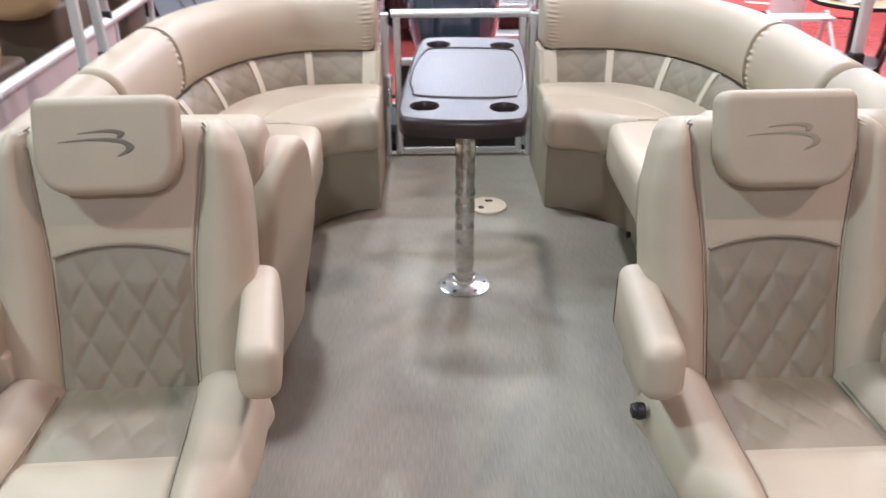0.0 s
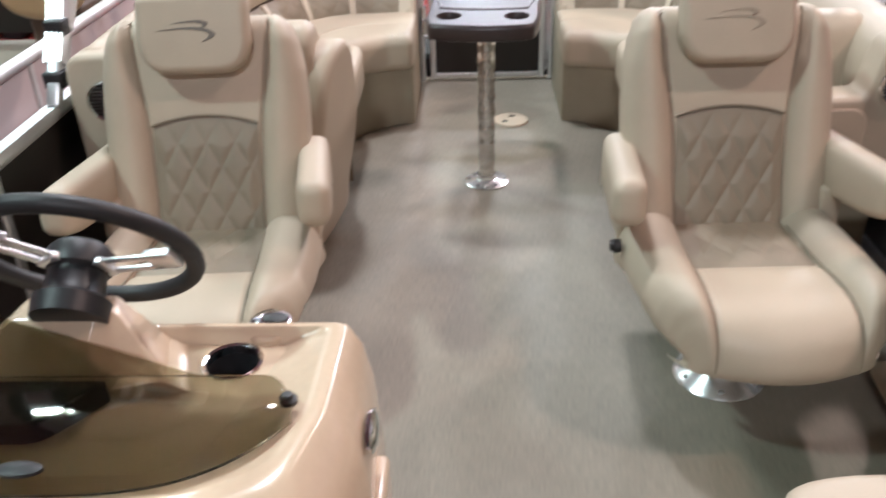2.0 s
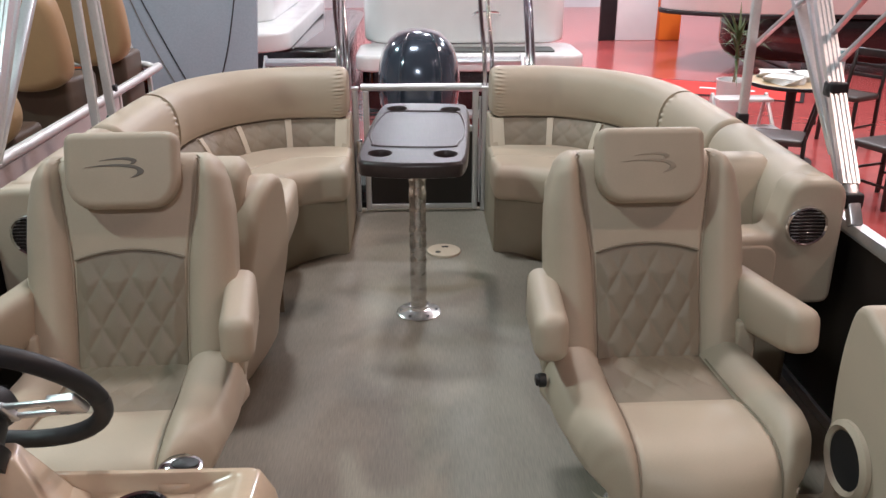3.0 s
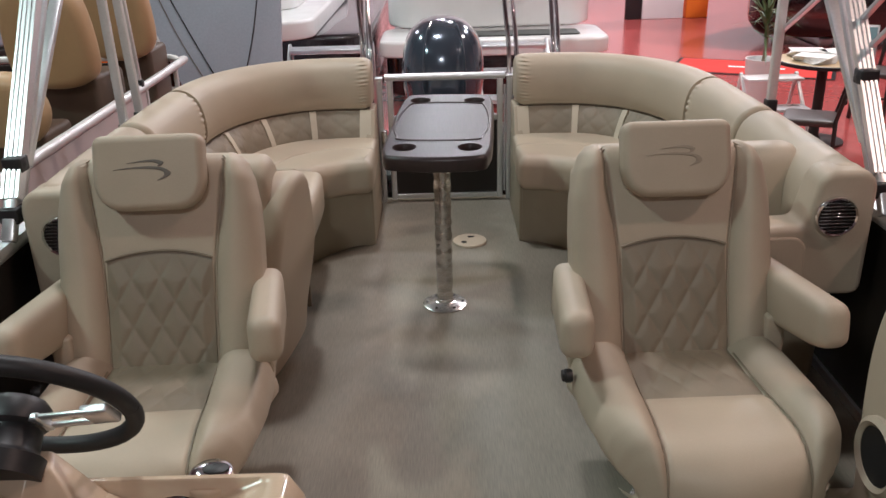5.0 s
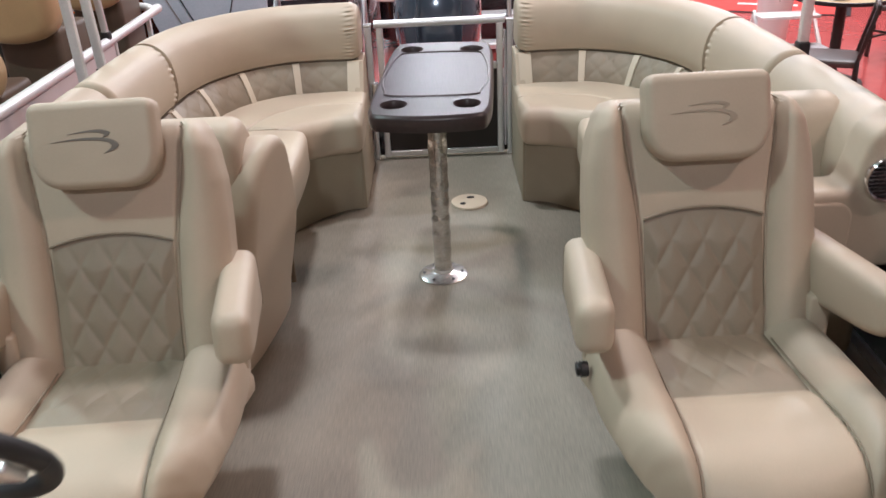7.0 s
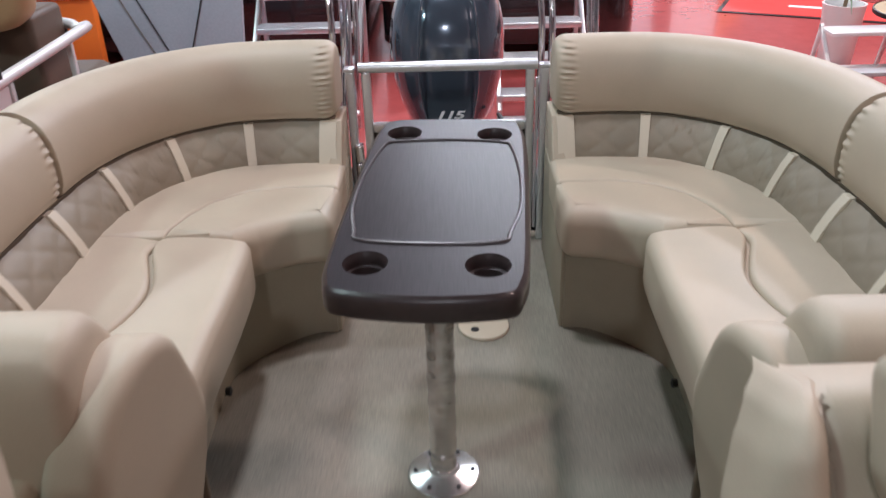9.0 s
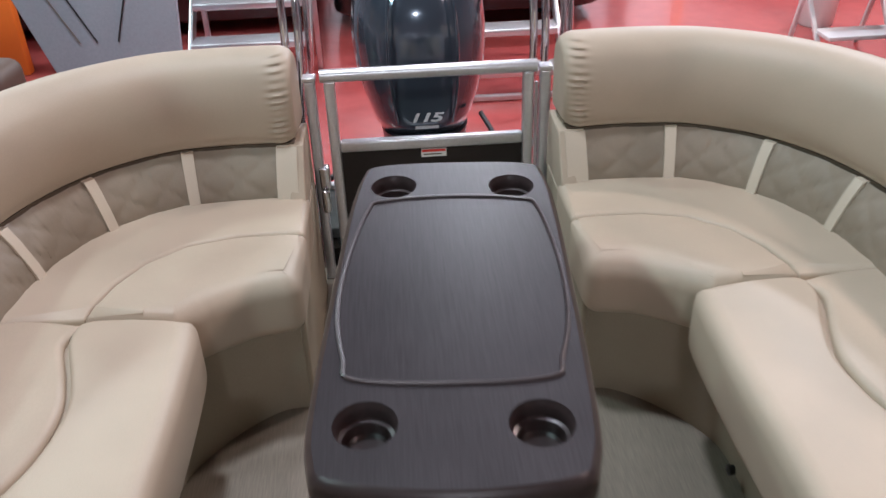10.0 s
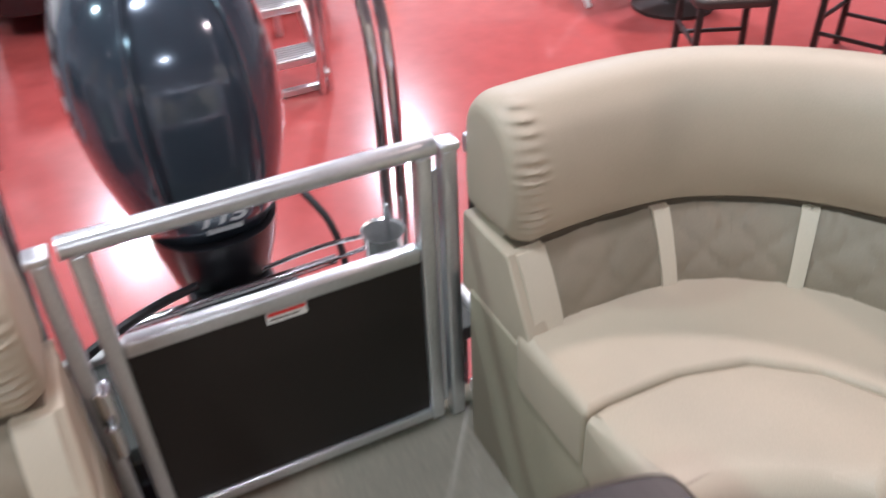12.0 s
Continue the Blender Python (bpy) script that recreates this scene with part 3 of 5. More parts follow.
couch(-1)
couch(1)
FRONT = Matrix(((1, 0, 0, 0), (0, 0, -1, 0), (0, 1, 0, 0), (0, 0, 0, 1)))
speaker((CX + 1.165, 2.418, 0.70), FRONT, 0.064, "round chrome speaker in the couch end")
speaker((CX - 1.165, 2.418, 0.70), FRONT, 0.064, "round chrome speaker in the couch end")

# ---- captain's chairs ----
def captain_chair(thread):
    """Built facing -y, its seat-back joint over the origin; thread is the emblem's."""
    c = thing("captain_chair", (0, 0, 0), "beige vinyl captain's chair with quilted taupe panels", "chair", "captain's chairs")
    lean = Matrix(((1, 0, 0, 0), (0, 0.354, -0.935, 0), (0, 0.935, 0.354, 0.385), (0, 0, 0, 1)))   # x, along the back, out of its front
    both = lambda pts: curve(pts + [(-x, y) for x, y in pts[::-1]], 5, True)
    part("back_shell", moved(pad(both([(0.20, -0.10), (0.255, 0.0), (0.272, 0.2), (0.262, 0.42), (0.222, 0.57), (0.12, 0.60)]), -0.14, -0.05, 0.02, 0.04), lean), VINYL, c)
    WIDE = ((-0.05, 0.258), (0.0, 0.268), (0.1, 0.284), (0.2, 0.290), (0.35, 0.290), (0.45, 0.285), (0.53, 0.270), (0.58, 0.249), (0.607, 0.218))
    SEAMS = ((-0.05, 0.154), (0.15, 0.156), (0.30, 0.162), (0.40, 0.174), (0.50, 0.188), (0.58, 0.196), (0.607, 0.20))
    at = lambda tab, v: float(np.interp(v, [q[0] for q in tab], [q[1] for q in tab]))
    def backface(u, v):
        y = -0.05 + 0.657 * v
        W, sm = at(WIDE, y), min(at(SEAMS, y), at(WIDE, y) - 0.012)
        x = W * math.sin((2 * u - 1) * math.pi / 2)
        t = max(0.0, (abs(x) - sm) / (W - sm))
        rise = 1 - (1 - min(t / 0.45, 1)) ** 2
        fall = math.sqrt(max(0.0, 1 - max(0.0, (t - 0.4) / 0.6) ** 2))
        q = max(0.0, (y - 0.545) / 0.062)
        w = 0.010 + 0.034 * rise * min(1.0, (W - sm) / 0.075) - 0.060 * (1 - fall) - 0.05 * (1 - math.sqrt(max(0.0, 1 - q * q)))
        w -= 0.010 * math.exp(-((abs(x) - sm) / 0.005) ** 2)
        return (x, y, w)
    cushion = part("back_cushion", moved(slab(120, 70, backface, (0, 0, -0.07)), lean), VINYL, c)
    for s in (-1, 1):
        seam = [(s * at(SEAMS, y), y, 0.0075) for y in [-0.02 + 0.02 * k for k in range(28)]]
        part("piping", moved(tube(seam, 0.0022, 6), lean), VINYL, cushion)
    arch = lambda x: 0.302 + 0.026 * (1 - (x / 0.152) ** 2)
    def front(u, v):
        x = -0.150 + 0.300 * u
        y = -0.02 + (arch(x) + 0.02) * v
        edge = min(1.0, 9 * min(u, 1 - u, v + 0.06), 4 * (1 - v))
        return (x, y, 0.011 + 0.0065 * quilt(x, y + 0.03) * edge + 0.008 * edge)
    diamond = part("quilted_back", moved(slab(72, 72, front, (0, 0, -0.05)), lean), TAUPE, c, "diamond-quilted taupe vinyl panel")
    part("arch_piping", moved(tube([(x, arch(x) + 0.002, 0.016) for x in [-0.152 + 0.0152 * i for i in range(21)]], 0.0032, 6), lean), TAUPE, diamond)
    head = moved(pad(rpoly([(-0.153, 0.657), (-0.153, 0.52), (-0.132, 0.444), (0.132, 0.444), (0.153, 0.52), (0.153, 0.657)], [0.034, 0.08, 0.085, 0.085, 0.08, 0.034], 9), 0.0, 0.085, 0.022, 0.03, seg=6), lean)
    pillow = part("headrest", head, VINYL, c, "padded beige headrest pillow")
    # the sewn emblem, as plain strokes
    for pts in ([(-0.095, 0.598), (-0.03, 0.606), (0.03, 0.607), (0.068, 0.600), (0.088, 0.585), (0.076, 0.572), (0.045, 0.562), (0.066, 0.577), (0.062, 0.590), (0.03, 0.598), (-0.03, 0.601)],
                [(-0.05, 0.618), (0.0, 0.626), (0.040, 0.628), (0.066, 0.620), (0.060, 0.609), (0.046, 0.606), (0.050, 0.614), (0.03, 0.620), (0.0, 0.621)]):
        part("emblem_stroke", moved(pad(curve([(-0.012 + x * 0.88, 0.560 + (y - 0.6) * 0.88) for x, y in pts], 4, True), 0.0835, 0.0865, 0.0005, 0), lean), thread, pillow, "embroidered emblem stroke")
    # seat
    part("seat_shell", pad(curve([(0.27, 0.05), (0.285, -0.12), (0.27, -0.34), (0.20, -0.50), (0.10, -0.535), (-0.10, -0.535), (-0.20, -0.50), (-0.27, -0.34), (-0.285, -0.12), (-0.27, 0.05)], 5, True), 0.245, 0.32, 0.03, 0.04), VINYL, c)
    ROLL = [(0.04, 0.392), (-0.10, 0.395), (-0.25, 0.402), (-0.38, 0.412), (-0.46, 0.410), (-0.52, 0.396), (-0.565, 0.365), (-0.590, 0.325), (-0.596, 0.290), (-0.585, 0.262), (-0.560, 0.250)]
    roll = curve([(a, b) for a, b in ROLL], 6)
    SW = ((-0.6, 0.222), (-0.575, 0.248), (-0.54, 0.270), (-0.48, 0.290), (-0.38, 0.306), (-0.25, 0.315), (-0.12, 0.315), (0.0, 0.306), (0.05, 0.295))
    bow = lambda x, y: 0.075 * (x / at(SW, y)) ** 2 * min(1.0, max(0.0, (-y - 0.32) / 0.24))
    def seattop(u, v):
        k = v * (len(roll) - 1)
        p = roll[int(k)].lerp(roll[min(len(roll) - 1, int(k) + 1)], k - int(k))
        W = at(SW, p.x)
        sm = 0.154 + 0.016 * min(1.0, max(0.0, -p.x - 0.05) / 0.4)
        x = W * math.sin((2 * u - 1) * math.pi / 2)
        t = max(0.0, (abs(x) - sm) / (W - sm))
        rise = 1 - (1 - min(t / 0.4, 1)) ** 2
        fall = math.sqrt(max(0.0, 1 - max(0.0, (t - 0.35) / 0.65) ** 2))
        groove = math.exp(-((abs(x) - sm) / 0.006) ** 2)
        cross = math.exp(-((p.x + 0.275) / 0.007) ** 2) if abs(x) < sm else 0.0
        top = min(1.0, max(0.0, (p.y - 0.25) / 0.14))
        sunk = 0.022 if abs(x) < sm - 0.004 and p.x > -0.268 else 0.0
        z = p.y - sunk + (0.042 * rise - 0.10 * (1 - fall)) * top - 0.010 * groove - 0.010 * cross
        y = p.x + bow(x, p.x) + 0.03 * (1 - fall) * (1 - top) - 0.006 * rise * (1 - top)
        return (x, y, max(z, 0.262))
    sitting = part("seat_cushion", slab(110, 60, seattop, (0, 0.03, -0.012)), VINYL, c)
    for s in (-1, 1):
        line = []
        for k in range(4, 56):
            p = roll[k]
            sm = 0.154 + 0.016 * min(1.0, max(0.0, -p.x - 0.05) / 0.4)
            line.append((s * sm, p.x + bow(sm, p.x) + 0.001, p.y - 0.0015))
        part("piping", tube(line, 0.0028, 6), TAUPE, sitting)
    def bottom(u, v):
        w = 0.150 + 0.008 * v
        x, y = -w + 2 * w * u, 0.03 - 0.298 * v
        edge = min(1.0, 9 * min(u, 1 - u, v + 0.06), 4 * (1 - v))
        return (x, y, 0.382 + 0.008 * v + 0.004 * quilt(x, y) * edge + 0.007 * edge)
    part("quilted_seat", slab(60, 60, bottom, (0, 0, -0.06)), TAUPE, c, "diamond-quilted taupe vinyl panel")
    # arms
    for s in (-1, 1):
        arm = pad(rpoly([(0.175, 0.60), (-0.240, 0.632), (-0.258, 0.512), (-0.18, 0.488), (0.175, 0.42)], [0.02, 0.046, 0.045, 0.05, 0.02]), 0, 0.088, 0.034, 0.03)
        moved(arm, Matrix(((-0.10 * s, 0, s, s * 0.266), (1, 0, 0, 0), (0, 1, 0, 0), (0, 0, 0, 1))))
        part("armrest", arm, VINYL, c)
        part("arm_bracket", box(min(s * 0.25, s * 0.31), max(s * 0.25, s * 0.31), -0.02, 0.14, 0.34, 0.49, 0.01), VINYL, c)
    part("recline_lever", merged(moved(lathe([(0.018, 0), (0.020, 0.006), (0.020, 0.018), (0.014, 0.024), (0, 0.024)], 20), pose(-0.318, -0.10, 0.372, 0, -90, 0)), box(-0.348, -0.336, -0.115, -0.085, 0.360, 0.386, 0.005)), BLACK, c)
    part("slide_plate", box(-0.17, 0.13, -0.36, -0.06, 0.235, 0.262, 0.008), BLACK, c)
    foot = part("pedestal", lathe([(0.125, 0.0), (0.128, 0.006), (0.118, 0.016), (0.085, 0.035), (0.055, 0.07), (0.042, 0.12), (0.040, 0.235)], 36, (-0.03, -0.21, 0)), SATIN, c, "polished flared pedestal")
    for i in range(6):
        a = i * math.pi / 3 + 0.3
        part("bolt", lathe([(0.009, 0), (0.009, 0.006), (0.005, 0.009), (0, 0.009)], 10, (-0.03 + 0.105 * math.cos(a), -0.21 + 0.105 * math.sin(a), 0.016)), ALU, foot)
    return c


# right-hand chair: its emblem's sheen is put into the thread colour
chair = captain_chair(SHEENTHREAD)
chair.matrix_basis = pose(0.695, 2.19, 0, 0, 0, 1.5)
chair = captain_chair(LOGO)
chair.matrix_basis = pose(-0.785, 2.185, 0, 0, 0, 3)

# ---- table ----
tx, ty, tz = 0.0375, 3.385, 0.775
table = thing("pedestal_table", (0.03, 3.3, 0), "dark wood-grain boat table with four cup holders on a film-wrapped post", "table")
TT = Matrix.Translation((tx, ty, tz)) @ pose(0, 0, 0, 2, 0, -4.4) @ Matrix.Translation((0, 0, -tz))
outline = curve([(-0.16, 0.446), (0.0, 0.458), (0.16, 0.446), (0.192, 0.395), (0.204, 0.25), (0.207, 0.0), (0.206, -0.28), (0.196, -0.385), (0.162, -0.432), (0.0, -0.452), (-0.162, -0.432), (-0.196, -0.385), (-0.206, -0.28), (-0.207, 0.0), (-0.204, 0.25), (-0.192, 0.395)], 5, True)
cups = [(-0.120, 0.346), (0.118, 0.340), (-0.120, -0.325), (0.123, -0.325)]


def plate_with_holes(o, holes, z):
    """A flat face with round holes, filled between its loops."""
    bm = bmesh.new()
    edges = []
    for loop in [o] + holes:
        vs = [bm.verts.new((p[0], p[1], z)) for p in loop]
        edges += [bm.edges.new((vs[i - 1], vs[i])) for i in range(len(vs))]
    bmesh.ops.triangle_fill(bm, use_beauty=True, edges=edges)
    gone = []
    for f in bm.faces:
        m = f.calc_center_median()
        for h in holes:
            c = Vector((sum(p[0] for p in h) / len(h), sum(p[1] for p in h) / len(h), z))
            if (m - c).length < (Vector((h[0][0], h[0][1], z)) - c).length:
                gone.append(f)
                break
    bmesh.ops.delete(bm, geom=gone, context="FACES_ONLY")
    return bm


def ring_plate(o, c, r, z):
    """A flat face round one round hole."""
    bm = bmesh.new()
    inner = []
    for p in o:
        d = Vector((p[0] - c[0], p[1] - c[1])).normalized()
        inner.append((c[0] + d.x * r, c[1] + d.y * r, z))
    return rings(bm, [[(p[0], p[1], z) for p in o], inner], False, False)


# the moulded body: open above each cup
body = bmesh.new()
o = ccw(outline)
loops = []
for d, z in ((0.02, tz - 0.062), (0.004, tz - 0.056), (0.0, tz - 0.045), (0.0, tz - 0.016), (0.004, tz - 0.006), (0.012, tz)):
    loops.append([(p.x, p.y, z) for p in inset(o, d)])
rings(body, loops, True, False)
part("edge", moved(body, TT), WOODEDGE, table, "dark brown moulded edge")
topface = part("tabletop", moved(plate_with_holes(inset(o, 0.012), [circle(x, y, 0.046, 28) for x, y in cups], tz), TT), WOODTOP, table, flat=True)
for x, y in cups:
    part("cup_holder", moved(lathe([(0.0001, -0.056), (0.030, -0.056), (0.034, -0.052), (0.035, -0.030), (0.041, -0.028), (0.042, -0.008), (0.0455, -0.004), (0.0465, 0.0)], 28, (x, y, tz), False), TT), WOODEDGE, topface, "stepped dark cup recess")
ridge = curve([(-0.135, 0.285), (0.0, 0.300), (0.135, 0.285), (0.165, 0.245), (0.186, 0.08), (0.186, -0.08), (0.165, -0.19), (0.145, -0.235), (0.0, -0.246), (-0.145, -0.235), (-0.165, -0.19), (-0.186, -0.08), (-0.186, 0.08), (-0.165, 0.245)], 6, True)
part("ridge", moved(tube([(p.x, p.y, tz + 0.0005) for p in ridge] + [(ridge[0].x, ridge[0].y, tz + 0.0005)], 0.0042, 8), TT), WOODEDGE, topface, "raised moulded rim")
bmr = random.Random(3)
rad, zs = [], []
for i in range(70):
    zs.append((0.03, 3.3, 0.012 + i * 0.70 / 69))
    rad.append(0.034 + 0.0012 * math.sin(i * 0.9) + bmr.uniform(-0.0008, 0.0016))
part("post", tube(zs, rad, 20), FOIL, table, "aluminium post wrapped in crinkled clear film")
plate = part("base_plate", lathe([(0.094, 0.0), (0.095, 0.004), (0.088, 0.009), (0.05, 0.014), (0.040, 0.02), (0.038, 0.03)], 40, (0.03, 3.3, 0)), SATIN, table, "round polished base plate")
for i in range(6):
    a = i * math.pi / 3
    part("screw", lathe([(0.006, 0), (0.006, 0.003), (0, 0.004)], 8, (0.03 + 0.075 * math.cos(a), 3.3 + 0.075 * math.sin(a), 0.0105)), BLACK, plate)
part("socket", lathe([(0.05, 0.0), (0.05, 0.03), (0.09, 0.042), (0.0, 0.042)], 24, (0.03, 3.3, 0.665)), BLACK, table)

# ---- helm console ----
con = thing("helm_console", (-0.7, 1.0, 0), "glossy cream helm console with smoked windscreen panel", "console")
def dense(loop, step=0.015):
    """The same outline with points along its straight sides."""
    out = []
    for i, p in enumerate(loop):
        q = loop[(i + 1) % len(loop)]
        n = max(1, int(math.dist(p[:2], q[:2]) / step))
        out += [(p[0] + (q[0] - p[0]) * k / n, p[1] + (q[1] - p[1]) * k / n) for k in range(n)]
    return out


def helm_loop(pts, radii, z):
    return [(p[0], p[1], z) for p in rpoly(pts, radii, 8)]


LEFT = -1.235
SHELL = [
    # right-hand corners from aft to forward, then the two hull-side corners, with their height
    ([(-0.215, 1.262), (-0.205, 1.02), (-0.255, 0.76), (-0.44, 0.655), (LEFT, 0.645), (LEFT, 1.262)], 0.0),
    ([(-0.205, 1.275), (-0.190, 1.02), (-0.235, 0.73), (-0.43, 0.625), (LEFT, 0.615), (LEFT, 1.275)], 0.40),
    ([(-0.215, 1.287), (-0.200, 1.02), (-0.245, 0.74), (-0.43, 0.635), (LEFT, 0.625), (LEFT, 1.287)], 0.56),
    ([(-0.232, 1.290), (-0.222, 1.03), (-0.265, 0.79), (-0.43, 0.695), (LEFT, 0.685), (LEFT, 1.290)], 0.635),
    ([(-0.252, 1.284), (-0.258, 1.04), (-0.298, 0.875), (-0.43, 0.808), (LEFT, 0.79), (LEFT, 1.284)], 0.676),
    ([(-0.260, 1.278), (-0.264, 1.045), (-0.303, 0.885), (-0.432, 0.820), (LEFT, 0.80), (LEFT, 1.278)], 0.681),
    ([(-0.286, 1.268), (-0.290, 1.05), (-0.325, 0.918), (-0.438, 0.862), (LEFT, 0.845), (LEFT, 1.268)], 0.681),
    ([(-0.292, 1.264), (-0.298, 1.055), (-0.332, 0.925), (-0.440, 0.870), (LEFT, 0.85), (LEFT, 1.264)], 0.677),
    ([(-0.352, 1.258), (-0.394, 1.10), (-0.42, 0.99), (-0.49, 0.93), (LEFT + 0.01, 0.91), (LEFT + 0.01, 1.258)], 0.652),
    ([(-0.358, 1.255), (-0.402, 1.105), (-0.43, 0.995), (-0.495, 0.935), (LEFT + 0.01, 0.915), (LEFT + 0.01, 1.255)], 0.650),
]
bm = bmesh.new()
rings(bm, [helm_loop(p, [0.02, 0.16, 0.10, 0.12, 0.02, 0.02], z) for p, z in SHELL], True, False)
part("body", bm, GEL, con)
cx, cy = -0.450, 1.203
deck_top = part("dash_top", ring_plate(dense(helm_loop(SHELL[-1][0], [0.02, 0.16, 0.10, 0.12, 0.02, 0.02], 0)), (cx, cy), 0.046, 0.650), GEL, con)
part("cup_holder_ring", lathe([(0.0455, -0.006), (0.053, 0.0), (0.0535, 0.003), (0.050, 0.006), (0.046, 0.003), (0.0445, -0.012)], 36, (cx, cy, 0.650), False), CHROME, deck_top, "chrome cup holder ring")
part("cup_holder_well", lathe([(0.0001, -0.09), (0.040, -0.09), (0.0458, 0.001)], 30, (cx, cy, 0.650), False), BLACK, deck_top)
# small wedge between the pod and the cup
wedge = bmesh.new()
rings(wedge, [[(-0.62, 1.256, 0.6505), (-0.62, 1.10, 0.6505), (-0.500, 1.12, 0.6505), (-0.545, 1.256, 0.6505)], [(-0.62, 1.25, 0.672), (-0.62, 1.10, 0.672), (-0.545, 1.12, 0.672), (-0.575, 1.25, 0.672)]])
part("dash_wedge", wedge, GEL, con)
pod = bmesh.new()
loops = []
for k, z in ((0.0, 0.652), (0.93, 0.764), (1.0, 0.769)):
    y0 = 1.100 + 0.072 * k
    loops.append([(p[0], p[1], z) for p in rpoly([(-0.93 + 0.14 * k, y0), (-0.685 + 0.032 * k, y0), (-0.53 - 0.10 * k, 1.135 + 0.06 * k), (-0.56 - 0.08 * k, 1.257 - 0.02 * k), (-0.93 + 0.14 * k, 1.257 - 0.02 * k)], [0.008] * 5, 3)])
rings(pod, loops)
part("gauge_pod", pod, GEL, con, "cream gauge pod under the wheel")
throttle = part("throttle_base", lathe([(0.037, 0), (0.039, 0.004), (0.033, 0.009), (0.018, 0.011), (0, 0.012)], 32, (-0.402, 1.302, 0.664)), CHROME, con, "low chrome throttle cap")
part("throttle_cap", moved(lathe([(0.020, 0), (0.020, 0.004), (0.012, 0.007), (0, 0.007)], 20), Matrix.Translation((-0.392, 1.302, 0.673)) @ Matrix.Diagonal((1.2, 0.8, 1, 1))), BLACK, throttle)
part("throttle_shelf", pad(rrect(-0.445, -0.36, 1.25, 1.335, 0.04, 6), 0.60, 0.664, 0.006), GEL, con)


def screen(u, v):
    x = -1.20 + 0.892 * u
    b = max(0.0, (x + 0.365) / 0.057)
    y0, z0 = 1.100 - 0.062 * b ** 2, 0.704 - 0.010 * b ** 3
    y1, z1 = 0.858 + 0.15 * max(0.0, (x + 0.80) / 0.492) ** 5, 0.689
    return (x, y0 + (y1 - y0) * v, z1 + (z0 - z1) * math.cos(math.pi / 2 * v ** 1.4) + 0.006 * math.sin(math.pi * v))


def screen_top(u, v):
    h = 0.16 * max(0.003, 1 - u)
    return (-1.20 + 0.73 * u, 1.100 + 0.85 * h * v, 0.704 + h * v)


glass_top = part("windscreen_top", slab(30, 6, screen_top, (0, 0.004, -0.004)), SMOKE, con, "clear smoked upper edge of the screen")
part("windscreen", slab(64, 20, screen, (0, 0, -0.006)), SMOKE, con, "smoked brown acrylic screen")
part("dash_pad", pad(rpoly([(-1.2, 0.985), (-0.70, 0.995), (-0.655, 1.05), (-0.622, 1.098), (-1.2, 1.098)], [0.01, 0.06, 0.03, 0.004, 0.01], 6), 0.652, 0.694, 0.004), BLACK, con, "dark grey dash pad under the screen")
part("screen_knob", lathe([(0.014, 0), (0.015, 0.008), (0.009, 0.011), (0.008, 0.018), (0, 0.019)], 18, (-0.318, 1.048, 0.690)), BLACK, con)
part("screen_button", moved(lathe([(0.020, 0), (0.019, 0.006), (0.010, 0.010), (0, 0.010)], 24), Matrix.Translation((-0.674, 0.900, 0.693)) @ Matrix.Diagonal((1.8, 0.8, 1, 1))), RUBBER, con)
part("side_light", moved(lathe([(0.05, 0), (0.05, 0.008), (0.035, 0.014), (0, 0.016)], 30), Matrix.Translation((-0.205, 1.10, 0.585)) @ pose(0, 0, 0, 0, 82, 0) @ Matrix.Diagonal((0.5, 1.0, 1, 1))), CHROME, con, "oval chrome side lamp")
part("side_door", box(-0.215, -0.180, 0.80, 1.15, 0.06, 0.49, 0.014), GEL, con)

wheel = thing("steering_wheel", (-0.68, 1.24, 0.66), "black steering wheel with brushed metal spokes", "steering wheel")
WM = Matrix.Translation((-0.695, 1.262, 0.838)) @ Matrix(((1, 0, 0, 0), (0, -0.585, 0.811, 0), (0, 0.811, 0.585, 0), (0, 0, 0, 1)))
rim = [(0.188 * math.cos(2 * math.pi * i / 48), 0.188 * math.sin(2 * math.pi * i / 48), 0) for i in range(49)]
part("rim", moved(tube(rim, 0.0165, 12, False), WM), RUBBER, wheel, "padded black grip")
for a in (10, 130, 250):
    w = Matrix.Rotation(radians(a), 4, "Z")
    part("spoke", moved(merged(moved(box(0.045, 0.178, -0.026, -0.012, -0.030, -0.022, 0.003), Matrix.Identity(4)), box(0.045, 0.178, 0.012, 0.026, -0.030, -0.022, 0.003), box(0.13, 0.18, -0.026, 0.026, -0.030, -0.014, 0.004), box(0.035, 0.06, -0.028, 0.028, -0.034, -0.020, 0.004)), WM @ w), ALU, wheel, "brushed metal spoke")
part("hub", moved(lathe([(0.0, -0.04), (0.045, -0.04), (0.055, -0.03), (0.055, 0.0), (0.045, 0.012), (0, 0.014)], 28), WM), BLACK, wheel)
column = part("column", moved(lathe([(0.0, -0.120), (0.062, -0.120), (0.064, -0.086), (0.056, -0.081), (0.05, -0.074), (0.048, -0.038), (0.0, -0.038)], 28), WM), BLACK, wheel)
part("tilt_mark", moved(box(0.020, 0.029, 0.052, 0.0655, -0.115, -0.09, 0.001), WM @ Matrix.Rotation(radians(200), 4, "Z")), REDMARK, column)

